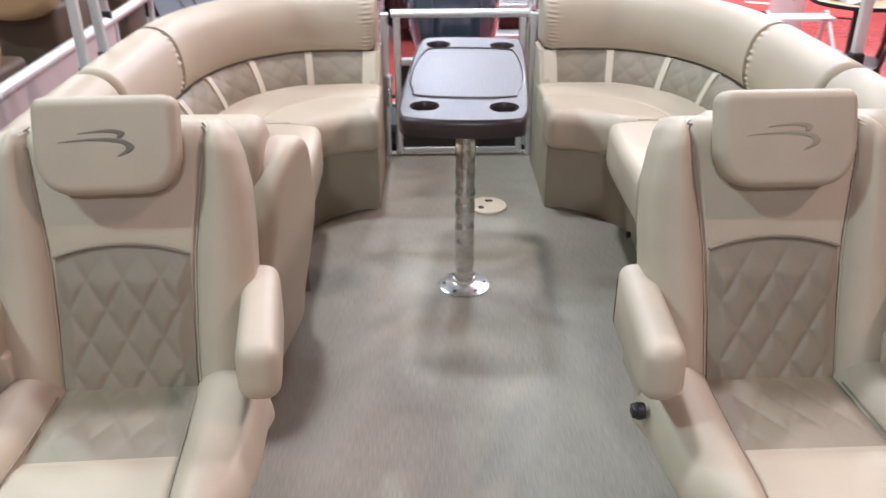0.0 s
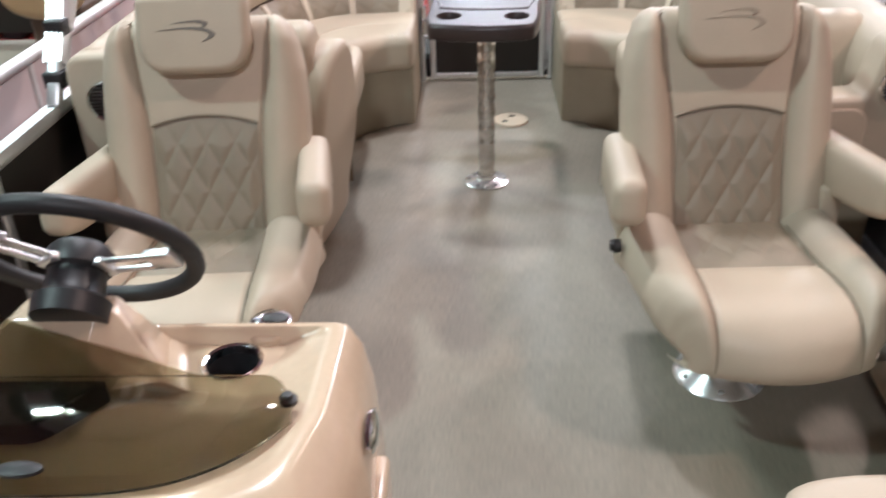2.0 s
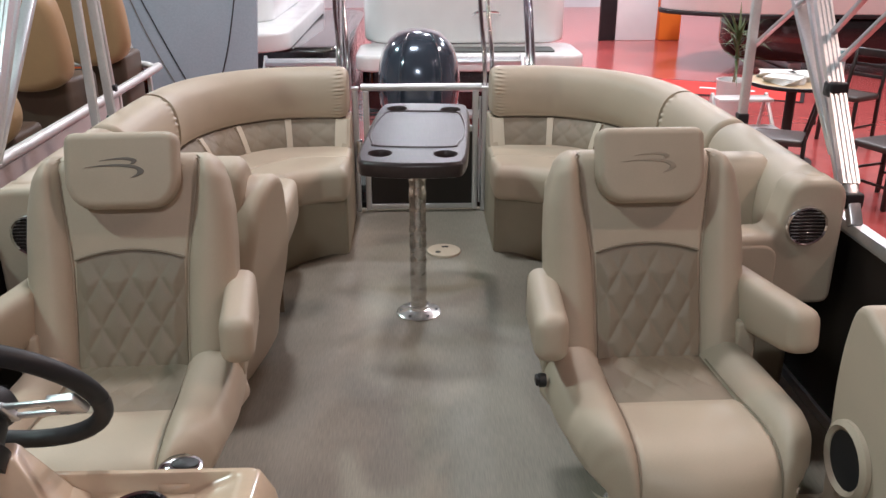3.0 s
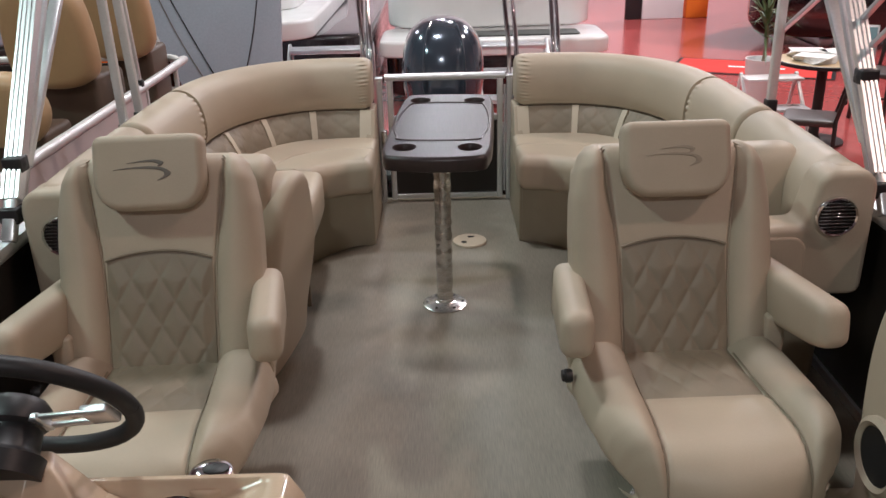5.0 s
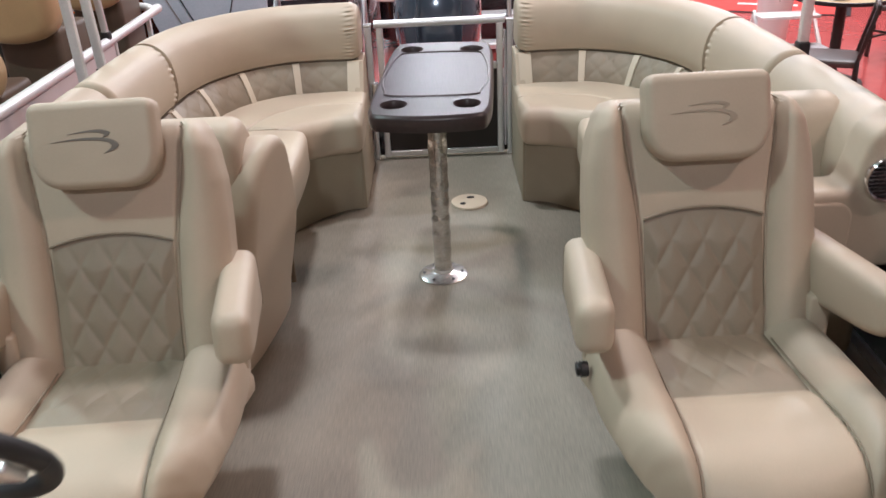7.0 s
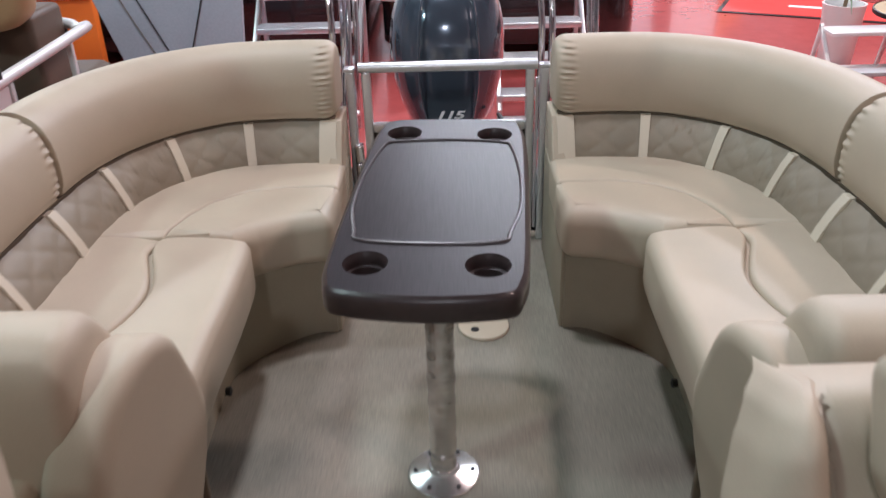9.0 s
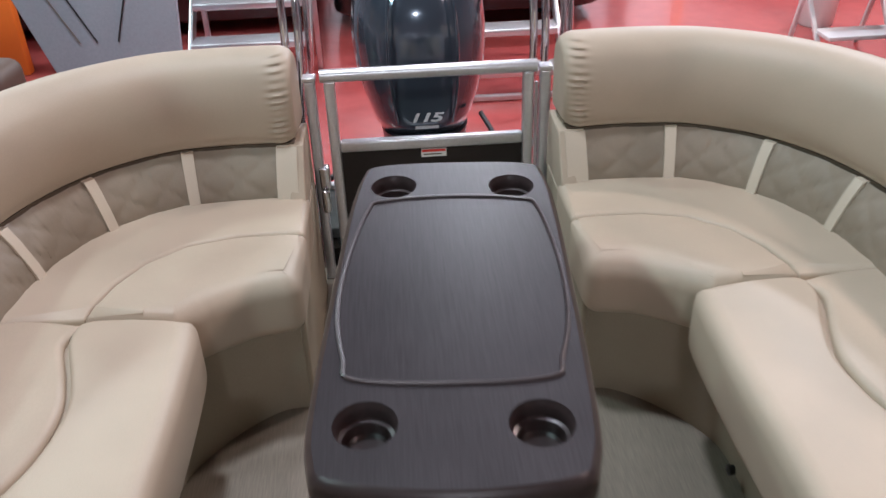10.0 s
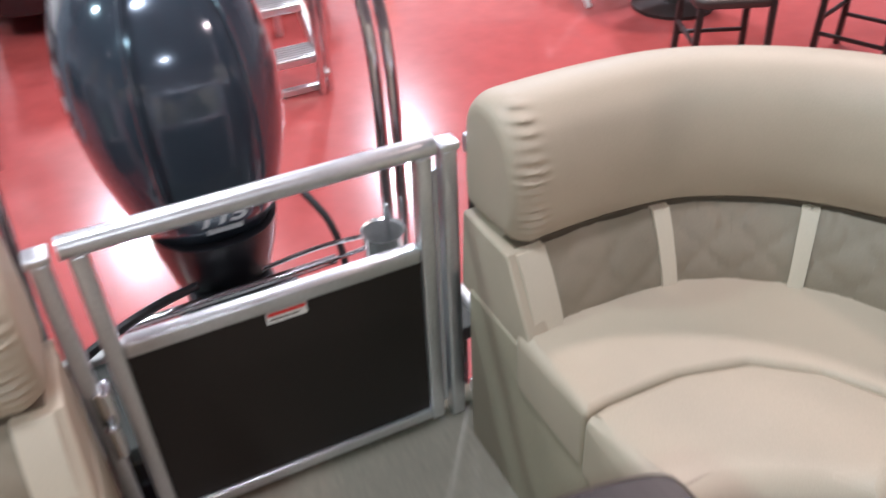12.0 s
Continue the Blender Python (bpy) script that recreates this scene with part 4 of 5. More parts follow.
flyer = thing("paper_flyer", (-1.02, 1.3, 0.67), "white flyer with red heading propped beside the helm", "flyer")
FM = Matrix.Translation((-1.05, 1.22, 0.672)) @ pose(0, 0, 0, 70, 0, 20)
page = part("sheet", moved(box(-0.10, 0.10, 0.0, 0.20, -0.001, 0.001), FM), PAPER, flyer)
part("heading", moved(box(-0.09, 0.09, 0.165, 0.19, 0.0012, 0.002), FM), REDMARK, page)
for i in range(7):
    part("text_line", moved(box(-0.085, 0.085 - 0.02 * (i % 3), 0.14 - 0.018 * i, 0.147 - 0.018 * i, 0.0012, 0.002), FM), REDMARK, page)

# ---- forward lounge on the other side ----
lounge = thing("forward_lounge", (0.9, 0.4, 0), "beige vinyl forward lounge seat with moulded side", "couch")
part("seat", pad(curve([(0.60, 1.15), (0.50, 1.10), (0.485, 0.95), (0.485, 0.4), (0.485, -0.6), (1.0, -0.62), (1.02, 0.5), (1.02, 1.15), (0.8, 1.155)], 5, True), 0.30, 0.45, 0.04, 0.02), VINYL, lounge)
part("base", pad(rrect(0.58, 1.02, -0.6, 1.06, 0.06), 0.0, 0.30, 0.01), KICK, lounge)
side = pad(curve([(-0.55, 0.02), (-0.55, 0.62), (0.4, 0.66), (1.2, 0.66), (1.55, 0.672), (1.70, 0.715), (1.775, 0.735), (1.82, 0.68), (1.835, 0.50), (1.80, 0.2), (1.76, 0.02)], 5, True), 0, 0.22, 0.03, 0.02)
moved(side, Matrix(((0, 0, 1, 1.06), (1, 0, 0, 0), (0, 1, 0, 0), (0, 0, 0, 1))))
part("side_moulding", side, VINYL, lounge)
part("cup_holder_ring", moved(lathe([(0.044, 0), (0.05, 0.005), (0.046, 0.009), (0.040, 0.004)], 28, caps=False), pose(1.135, 1.635, 0.697, 12, 0, 0)), CHROME, lounge)
part("cup_holder_well", moved(lathe([(0.0001, 0.001), (0.042, 0.003)], 28), pose(1.135, 1.635, 0.697, 12, 0, 0)), BLACK, lounge)
SIDE = Matrix(((0, 0, -1, 0), (-1, 0, 0, 0), (0, 1, 0, 0), (0, 0, 0, 1)))
sp = thing("side_speaker", (1.058, 1.70, 0.36), "oval black speaker with a beige moulded ring", "speaker")
part("ring", moved(lathe([(0.098, 0), (0.098, 0.012), (0.085, 0.022), (0.074, 0.014), (0.072, 0)], 36, caps=False), Matrix.Translation((1.059, 1.70, 0.36)) @ SIDE), VINYL, sp)
part("cone", moved(lathe([(0.072, 0.012), (0.03, 0.004), (0, 0.008)], 30), Matrix.Translation((1.059, 1.70, 0.36)) @ SIDE), BLACK, sp)


# ---- folding top frames on both sides ----
def grooved(a, b, w, h):
    """An extruded bar from a to b with long grooves in its two broad faces."""
    t = (b - a).normalized()
    side = t.cross(Vector((0, 0, 1))).normalized()
    u = side.cross(t).normalized()
    half = []
    for k in range(4):
        x = -w / 2 + w * k / 4
        half += [(x + 0.001, h / 2), (x + w / 4 - 0.005, h / 2), (x + w / 4 - 0.004, h / 2 - 0.004), (x + w / 4 - 0.001, h / 2 - 0.004)]
    outline = half[:-2] + [(-x, -z) for x, z in half[:-2]]
    bm = bmesh.new()
    return rings(bm, [[p + side * x + u * z for x, z in outline] for p in (a, b)])


def top_frame(s, y0, xs, grip):
    f = thing("folding_top_frame", (xs, y0, 0.70), "aluminium folding top frame standing on the boat rail", "frame", "folding top frames")
    a, b = Vector((xs, y0, 0.80)), Vector((xs + s * 0.06, y0 + 0.85, 1.78))
    d = (b - a).normalized()
    part("main_leg", grooved(a, b, 0.058, 0.036), ALU, f, "grooved aluminium leg")
    part("inner_leg", bar(a + Vector((s * 0.01, 0.075, -0.02)), b + Vector((s * 0.01, 0.13, 0)), 0.030, 0.024, 0.004), ALU, f)
    part("brace", bar(a + Vector((s * 0.02, 0.16, 0.06)), b + Vector((s * 0.03, 0.42, 0)), 0.042, 0.024, 0.004), ALU, f)
    part("foot", bar(Vector((xs, y0 - 0.07, 0.69)), a + d * 0.03, 0.040, 0.034, 0.006), ALU, f)
    part("clamp", merged(box(xs - 0.030, xs + 0.030, y0 - 0.045, y0 + 0.02, 0.735, 0.785, 0.008), moved(lathe([(0.014, 0), (0.016, 0.03), (0, 0.034)], 12), pose(xs - s * 0.03, y0 - 0.01, 0.76, 0, -90 * s, 0))), BLACK, f)
    k = a + d * grip
    part("clamp", merged(box(k.x - 0.03, k.x + 0.03, k.y - 0.03, k.y + 0.03, k.z - 0.025, k.z + 0.025, 0.008), moved(lathe([(0.012, 0), (0.016, 0.03), (0, 0.034)], 12), Matrix.Translation(k) @ pose(0, 0, 0, 0, -90 * s, 0))), BLACK, f)
    return f


top_frame(-1, 2.47, -1.275, 0.12)
folded = top_frame(1, 2.50, 1.375, 0.34)
for y0, z0, y1, z1 in ((3.50, 1.08, 2.80, 1.47), (2.87, 1.20, 2.45, 1.53), (2.76, 1.145, 2.40, 1.42)):
    part("cross_brace", bar((1.41, y0, z0), (1.42, y1, z1), 0.020, 0.016, 0.003), ALU, folded)


def strut(x, y, z0, dx, dy, r=0.018):
    p = thing("upright_strut", (x, y, 0.69), "pale aluminium strut with a black foot on the rail", "strut", "upright struts")
    part("tube", bar((x, y, z0 + 0.0), (x + dx, y + dy, z0 + 1.1), r * 2, r * 1.7, 0.006, (0, 1, 0)), ALUWHITE, p)
    part("foot", box(x - 0.022, x + 0.022, y - 0.022, y + 0.022, 0.695, z0 + 0.02, 0.006), BLACK, p)


strut(-1.335, 3.62, 0.725, -0.02, 0.02)
strut(-1.345, 3.85, 0.725, -0.03, -0.02)
strut(1.385, 3.45, 0.80, 0.02, 0.06)

# ---- aft deck and outboard engine ----
aft = thing("aft_platform", (0.06, 4.95, GROUND), "narrow dark aft platform with pale aluminium edge", "platform")
part("top", box(-0.42, 0.54, 4.76, 5.06, 0.08, 0.12, 0.004), PLAT, aft)
part("edge", box(-0.44, 0.56, 5.064, 5.10, 0.06, 0.135, 0.006), WHITE, aft)
for x in (-0.44, 0.545):
    part("side_edge", box(x, x + 0.02, 4.76, 5.06, 0.06, 0.135, 0.004), WHITE, aft)
part("support", box(-0.40, 0.52, 4.78, 5.05, GROUND, 0.078, 0.01), DARKHULL, aft)
cupb = thing("ladder_socket", (0.395, 4.98, 0.12), "polished cylindrical ladder socket on the aft platform", "socket")
part("cup", lathe([(0.05, 0), (0.052, 0.01), (0.042, 0.03), (0.052, 0.185), (0.055, 0.19), (0.048, 0.186), (0.038, 0.04)], 28, (0.395, 4.98, 0.12), False), SATIN, cupb)
rail = thing("grab_rail", (0.50, 4.98, 0.12), "tall bent stainless grab rail beside the engine", "rail")
part("tube", tube(curve([(0.425, 5.03, 0.12), (0.432, 5.03, 0.35), (0.445, 5.08, 0.75), (0.42, 5.20, 1.10), (0.43, 5.30, 1.4)], 8), 0.014, 10), CHROME, rail)
part("tube", tube(curve([(0.465, 5.03, 0.12), (0.472, 5.03, 0.35), (0.49, 5.10, 0.75), (0.47, 5.24, 1.10), (0.48, 5.36, 1.4)], 8), 0.014, 10), CHROME, rail)
rail2 = copy_thing(rail, Matrix.Translation((-0.36, 4.98, 0.12)))

eng = thing("outboard_engine", (0.06, 5.5, GROUND), "glossy dark blue-grey outboard engine with silver number", "engine")


def oval(cx, cy, hx, hy, z, n=40, p=2.6):
    out = []
    for i in range(n):
        a = 2 * math.pi * i / n
        c, s = math.cos(a), math.sin(a)
        out.append((cx + hx * math.copysign(abs(c) ** (2 / p), c), cy + hy * math.copysign(abs(s) ** (2 / p), s), z))
    return out


bm = bmesh.new()
SECT = [(0.245, 0.165, 0.26, 5.49), (0.30, 0.185, 0.285, 5.50), (0.38, 0.207, 0.31, 5.51), (0.47, 0.226, 0.325, 5.52), (0.56, 0.235, 0.335, 5.53), (0.65, 0.236, 0.335, 5.54), (0.74, 0.226, 0.325, 5.55), (0.82, 0.205, 0.30, 5.56), (0.88, 0.170, 0.26, 5.57), (0.925, 0.120, 0.20, 5.58), (0.945, 0.06, 0.11, 5.585), (0.95, 0.02, 0.04, 5.585)]
rings(bm, [oval(0.055, cy, hx * 1.12, hy, 0.245 + (z - 0.245) * 0.94) for z, hx, hy, cy in SECT])
cowl = part("cowl", bm, COWL, eng, "glossy dark blue-grey cowl", angle=80)
for s in (-1, 1):
    part("cowl_crease", tube(curve([(0.06 + s * 0.105, 5.225, 0.30), (0.06 + s * 0.125, 5.185, 0.47), (0.06 + s * 0.125, 5.195, 0.68), (0.06 + s * 0.105, 5.26, 0.83), (0.06 + s * 0.07, 5.36, 0.91)], 8), 0.006, 8), COWL, cowl)
bm = bmesh.new()
rings(bm, [oval(0.06, 5.46, hx, hy, z) for z, hx, hy in ((-0.05, 0.11, 0.14), (0.05, 0.14, 0.19), (0.16, 0.165, 0.235), (0.238, 0.178, 0.255))])
part("lower_cowl", bm, COWLLOW, eng)
part("bracket", merged(box(-0.06, 0.18, 5.13, 5.34, -0.30, 0.06, 0.02), box(-0.10, 0.22, 5.125, 5.20, -0.12, 0.10, 0.02)), COWLLOW, eng)
part("leg", box(0.01, 0.11, 5.36, 5.62, GROUND + 0.02, -0.06, 0.03), COWLLOW, eng)
part("steering_bar", tube([(-0.26, 5.16, 0.12), (0.32, 5.16, 0.13)], 0.014, 10), CHROME, eng)
part("hose", tube(curve([(0.28, 5.30, 0.30), (0.33, 5.20, 0.22), (0.34, 5.14, 0.10), (0.30, 5.11, 0.13)], 8), 0.010, 8), BLACK, eng)
part("hose", tube(curve([(-0.38, 5.04, 0.14), (-0.26, 5.06, 0.19), (-0.14, 5.12, 0.19), (-0.04, 5.2, 0.15)], 8), 0.012, 8), BLACK, eng)
part("tie_bar", tube(curve([(0.12, 5.12, 0.20), (0.26, 5.11, 0.22), (0.38, 5.10, 0.22), (0.40, 5.10, 0.20), (0.38, 5.10, 0.18), (0.14, 5.12, 0.16)], 5), 0.006, 8), CHROME, eng)


def lettering(text, size, m, material, parent, name="number"):
    cu = bpy.data.curves.new("lettering", "FONT")
    cu.body, cu.size, cu.extrude, cu.align_x, cu.align_y, cu.shear, cu.offset = text, size, 0.001, "CENTER", "CENTER", 0.25, 0.0012
    tmp = new("lettering", cu)
    me = bpy.data.meshes.new_from_object(tmp.evaluated_get(bpy.context.evaluated_depsgraph_get()))
    bpy.data.objects.remove(tmp)
    bm = bmesh.new()
    bm.from_mesh(me)
    return part(name, moved(bm, m), material, parent, flat=True)


for k, digit in enumerate("115"):
    lettering(digit, 0.046, Matrix.Translation((0.017 + 0.041 * k, 5.197, 0.330)) @ pose(0, 0, 0, 76, 0, 0) @ Matrix.Diagonal((1.95, 1, 1, 1)), SILVER, cowl, "digit")
part("maker_plate", moved(box(-0.045, 0.045, -0.006, 0.006, -0.001, 0.001), Matrix.Translation((0.065, 5.215, 0.285)) @ pose(0, 0, 0, 76, 0, 0)), SILVER, cowl)


# ---- boarding steps behind ----
def boarding_steps(x0, x1, y, n, label, rise=0.21):
    st = thing("boarding_steps", ((x0 + x1) / 2, y, GROUND), label, "steps", "boarding steps")
    for i in range(n):
        z = GROUND + rise * (i + 1)
        yy = y + 0.22 * i
        part("tread", merged(box(x0 + 0.02, x1 - 0.02, yy, yy + 0.20, z - 0.045, z, 0.008), *[box(x0 + 0.02, x1 - 0.02, yy + 0.02 + 0.03 * k, yy + 0.03 + 0.03 * k, z, z + 0.004) for k in range(6)]), ALU, st, "ribbed aluminium tread")
    top = GROUND + rise * n
    for x in (x0, x1):
        part("stringer", bar((x, y - 0.02, GROUND + 0.08), (x, y + 0.22 * n, top), 0.03, 0.09, 0.005), ALU, st)
        part("leg", box(x - 0.018, x + 0.018, y + 0.22 * n - 0.02, y + 0.22 * n + 0.016, GROUND, top, 0.004), ALU, st)
        part("front_leg", box(x - 0.018, x + 0.018, y, y + 0.036, GROUND, GROUND + rise, 0.004), ALU, st)
    part("bottom_bar", box(x0, x1, y - 0.01, y + 0.03, GROUND + 0.01, GROUND + 0.045, 0.004), ALU, st)
    return st


boarding_steps(-1.42, -0.62, 7.55, 4, "aluminium boarding steps with ribbed treads")
boarding_steps(0.42, 1.08, 7.55, 4, "aluminium boarding steps with ribbed treads")


def handrail(x, y, label):
    h = thing("step_handrail", (x, y, GROUND), label, "handrail", "step handrails")
    part("tube", tube(curve([(x, y, GROUND), (x + 0.01, y + 0.1, 0.2), (x, y + 0.45, 0.9), (x - 0.03, y + 0.75, 1.4)], 8), 0.022, 10), CHROME, h)
    part("tube", tube(curve([(x + 0.05, y + 0.03, GROUND), (x + 0.06, y + 0.13, 0.2), (x + 0.05, y + 0.5, 0.9), (x + 0.02, y + 0.8, 1.4)], 8), 0.022, 10), CHROME, h)


handrail(-0.66, 7.5, "bent stainless handrail of the boarding steps")
handrail(1.04, 7.5, "bent stainless handrail of the boarding steps")

# ---- the boat behind, its swim platform towards us ----
wb = thing("white_runabout", (0.9, 10.5, GROUND), "white runabout with dark hull, stern towards the steps", "boat", "boats behind")
part("hull", pad(rrect(-0.55, 1.75, 9.2, 13.5, 0.3), GROUND + 0.15, 0.05, 0.05), DARKHULL, wb, "glossy black lower hull")
part("platform", pad(rrect(-0.6, 1.85, 9.0, 10.0, 0.2), 0.05, 0.22, 0.04), WHITE, wb, "white swim platform")
part("platform_mat", pad(rrect(-0.3, 1.55, 9.2, 9.55, 0.05), 0.221, 0.235, 0.004), PLAT, wb)
part("transom", pad(rrect(-0.55, 1.8, 9.85, 13.6, 0.4), 0.226, 0.95, 0.08), WHITE, wb)
part("cleat", tube(curve([(0.7, 9.82, 0.55), (0.75, 9.78, 0.58), (0.95, 9.78, 0.58), (1.0, 9.82, 0.55)], 5), 0.015, 8), CHROME, wb)
part("cradle", box(-0.1, 0.1, 9.6, 13, GROUND, GROUND + 0.15, 0.02), BLACK, wb)
part("cradle", box(1.2, 1.4, 9.6, 13, GROUND, GROUND + 0.15, 0.02), BLACK, wb)
wb2 = thing("white_runabout", (-3.2, 10.8, GROUND), "white runabout with dark hull standing on a cradle", "boat", "boats behind")
part("hull", pad(rrect(-4.6, -0.72, 9.4, 13.5, 0.3), GROUND + 0.12, 0.25, 0.05), DARKHULL, wb2, "glossy black lower hull")
part("platform", pad(rrect(-4.6, -1.3, 9.0, 13.5, 0.4), 0.25, 0.45, 0.04), WHITE, wb2)
part("seat_box", pad(rrect(-4.3, -1.6, 10.0, 13.0, 0.3), 0.451, 1.0, 0.05), WHITE, wb2)
part("cradle", box(-3.2, -2.9, 9.8, 13, GROUND, GROUND + 0.12, 0.02), BLACK, wb2)

wb3 = thing("white_runabout", (6.8, 13.6, GROUND), "large white boat with black lower hull raised on a trailer", "boat", "boats behind")
def tapered(x0, z0, z1):
    return [(x0, 13.0), (x0 + 0.9, 12.2), (x0 + 2.2, 12.0), (11.5, 12.0), (11.5, 15.0), (x0 + 2.2, 15.0), (x0 + 0.9, 14.4)]
part("upper_hull", pad(curve(tapered(3.75, 0, 0), 5, True), 0.30, 1.35, 0.05, 0.02), WHITE, wb3, "glossy white upper hull")
part("rub_rail", pad(curve(tapered(3.72, 0, 0), 5, True), 0.245, 0.298, 0.01, 0.01), BLACK, wb3)
part("hull", pad(curve(tapered(4.7, 0, 0), 5, True), GROUND + 0.12, 0.24, 0.04, 0.3), DARKHULL, wb3, "black lower hull")
for x in (5.6, 9.5):
    part("trailer_bunk", box(x, x + 0.2, 12.5, 14.5, GROUND, GROUND + 0.12, 0.02), ALU, wb3)

# ---- grey leaning sheet with cords ----
sheet = thing("grey_display_sheet", (-2.1, 7.3, GROUND), "tall blue-grey sheet panel with black cords", "panel")
GM = Matrix(((1, 0, 0, 0), (0, 0.20, -1, 7.15), (0, 1, 0.2, 0), (0, 0, 0, 1)))
part("sheet", moved(pad([Vector(p) for p in [(-1.85, GROUND), (-1.33, GROUND), (-1.25, 1.6), (-2.75, 1.6)]], -0.04, 0.0, 0.006), GM), GREYSHEET, sheet)
part("cord", moved(tube(curve([(-2.35, 1.2, 0.012), (-2.05, 0.60, 0.012), (-1.78, 0.10, 0.012)], 6), 0.005, 6), GM), BLACK, sheet)
part("cord", moved(tube(curve([(-2.42, 1.2, 0.012), (-2.16, 0.60, 0.012), (-1.88, 0.10, 0.012)], 6), 0.004, 6), GM), LOGO, sheet)
part("cord", moved(tube(curve([(-1.42, 1.2, 0.012), (-1.52, 0.60, 0.012), (-1.66, 0.10, 0.012)], 6), 0.005, 6), GM), BLACK, sheet)
ow = thing("orange_booth_wall", (-4.2, 8.8, GROUND), "low orange booth partition behind the boats", "partition")
part("panel", box(-6.5, -2.85, 8.6, 8.7, GROUND, 0.22, 0.01), ORANGE, ow)
part("frame", box(-6.5, -2.85, 8.57, 8.73, 0.22, 0.25, 0.01), ALU, ow)

cb = thing("covered_boat", (-5.6, 8.0, GROUND), "dark boat with a grey cover and pale rub rails", "boat", "boats behind")
part("hull", pad(rrect(-7.5, -3.80, 7.6, 8.4, 0.15), GROUND + 0.12, 0.20, 0.04), DARKHULL, cb, "glossy black lower hull")
part("rub_rail", pad(rrect(-7.52, -3.78, 7.58, 8.42, 0.15), 0.202, 0.235, 0.01), ALU, cb, "pale aluminium rub rail")
part("gunwale", pad(rrect(-7.48, -3.82, 7.62, 8.38, 0.15), 0.237, 0.46, 0.03), PANEL, cb)
part("cover", pad(rrect(-7.46, -3.84, 7.64, 8.36, 0.15), 0.462, 0.78, 0.08), GREYSHEET, cb, "blue-grey fabric cover")
for x in (-6.8, -4.4):
    part("cradle", box(x, x + 0.2, 7.7, 8.3, GROUND, GROUND + 0.12, 0.02), BLACK, cb)

# ---- booth far off: white door panel and orange column ----
far = thing("white_booth_wall", (3.6, 15.8, GROUND), "white booth wall panel standing on the red floor", "partition")
part("panel", box(3.75, 4.5, 15.8, 15.9, GROUND, 2.4, 0.01), WHITE, far)
part("dark_edge", box(3.45, 3.74, 15.8, 15.9, GROUND, 2.4, 0.01), BLACK, far)
oc = thing("orange_column", (4.7, 15.9, GROUND), "bright orange booth column", "column")
part("column", box(4.55, 4.95, 15.8, 16.2, GROUND, 2.6, 0.02), ORANGE, oc)
mat_ = thing("red_floor_mat", (4.1, 11.0, GROUND), "red floor mat with white lettering bars and dark border", "mat")
MM = Matrix.Translation((4.1, 11.0, GROUND)) @ pose(0, 0, 0, 0, 0, -25)
part("border", moved(box(-1.0, 1.0, -0.5, 0.5, 0.002, 0.010), MM), BLACK, mat_)
part("field", moved(box(-0.95, 0.95, -0.45, 0.45, 0.011, 0.014), MM), REDMARK, mat_)
part("lettering_bar", moved(box(-0.30, 0.40, -0.05, 0.04, 0.015, 0.017), MM), PAPER, mat_)


# ---- bistro corner ----
def bistro_chair():
    c = thing("bistro_chair", (0, 0, 0), "black wooden chair with dark leather seat", "chair", "bistro chairs")
    part("seat", pad(rrect(-0.20, 0.20, -0.20, 0.20, 0.06), 0.44, 0.49, 0.02, crown=0.008), LEATHER, c, "dark leather seat pad")
    for x in (-0.18, 0.18):
        part("front_leg", bar((x, -0.18, 0), (x * 0.98, -0.17, 0.44), 0.032, 0.032, 0.004, (0, 1, 0)), BLACKWOOD, c)
        part("back_leg", bar((x, 0.20, 0), (x, 0.19, 0.5), 0.032, 0.032, 0.004, (0, 1, 0)), BLACKWOOD, c)
        part("back_post", bar((x, 0.19, 0.49), (x * 0.95, 0.27, 0.88), 0.030, 0.030, 0.004, (0, 1, 0)), BLACKWOOD, c)
        part("side_stretcher", bar((x, -0.17, 0.18), (x, 0.19, 0.18), 0.02, 0.02, 0.003), BLACKWOOD, c)
    for z in (0.62, 0.72):
        part("back_slat", box(-0.17, 0.17, 0.205 + (z - 0.5) * 0.2, 0.225 + (z - 0.5) * 0.2, z, z + 0.035, 0.005), BLACKWOOD, c)
    part("top_rail", box(-0.19, 0.19, 0.255, 0.285, 0.82, 0.90, 0.012), BLACKWOOD, c)
    part("cross_stretcher", box(-0.17, 0.17, -0.19, -0.17, 0.24, 0.26, 0.004), BLACKWOOD, c)
    return c


bc = bistro_chair()
bc.matrix_basis = pose(2.98, 6.62, GROUND, 0, 0, -115)
for x, y, rz in ((3.75, 6.35, -160), (4.4, 8.3, -60)):
    copy_thing(bc, pose(x, y, GROUND, 0, 0, rz))
bt = thing("bistro_table", (3.45, 7.55, GROUND), "round pale-topped table on a black pedestal", "table")
part("top", pad(circle(3.45, 7.55, 0.40, 36), GROUND + 0.72, GROUND + 0.75, 0.008), TABLEWOOD, bt)
part("rim", lathe([(0.405, 0), (0.41, 0.005), (0.41, 0.03), (0.402, 0.034), (0.400, 0.0)], 36, (3.45, 7.55, GROUND + 0.718), False), BLACK, bt)
part("pedestal", lathe([(0.26, 0.0), (0.26, 0.02), (0.06, 0.04), (0.045, 0.08), (0.045, 0.70), (0.15, 0.718)], 28, (3.45, 7.55, GROUND)), BLACKWOOD, bt)
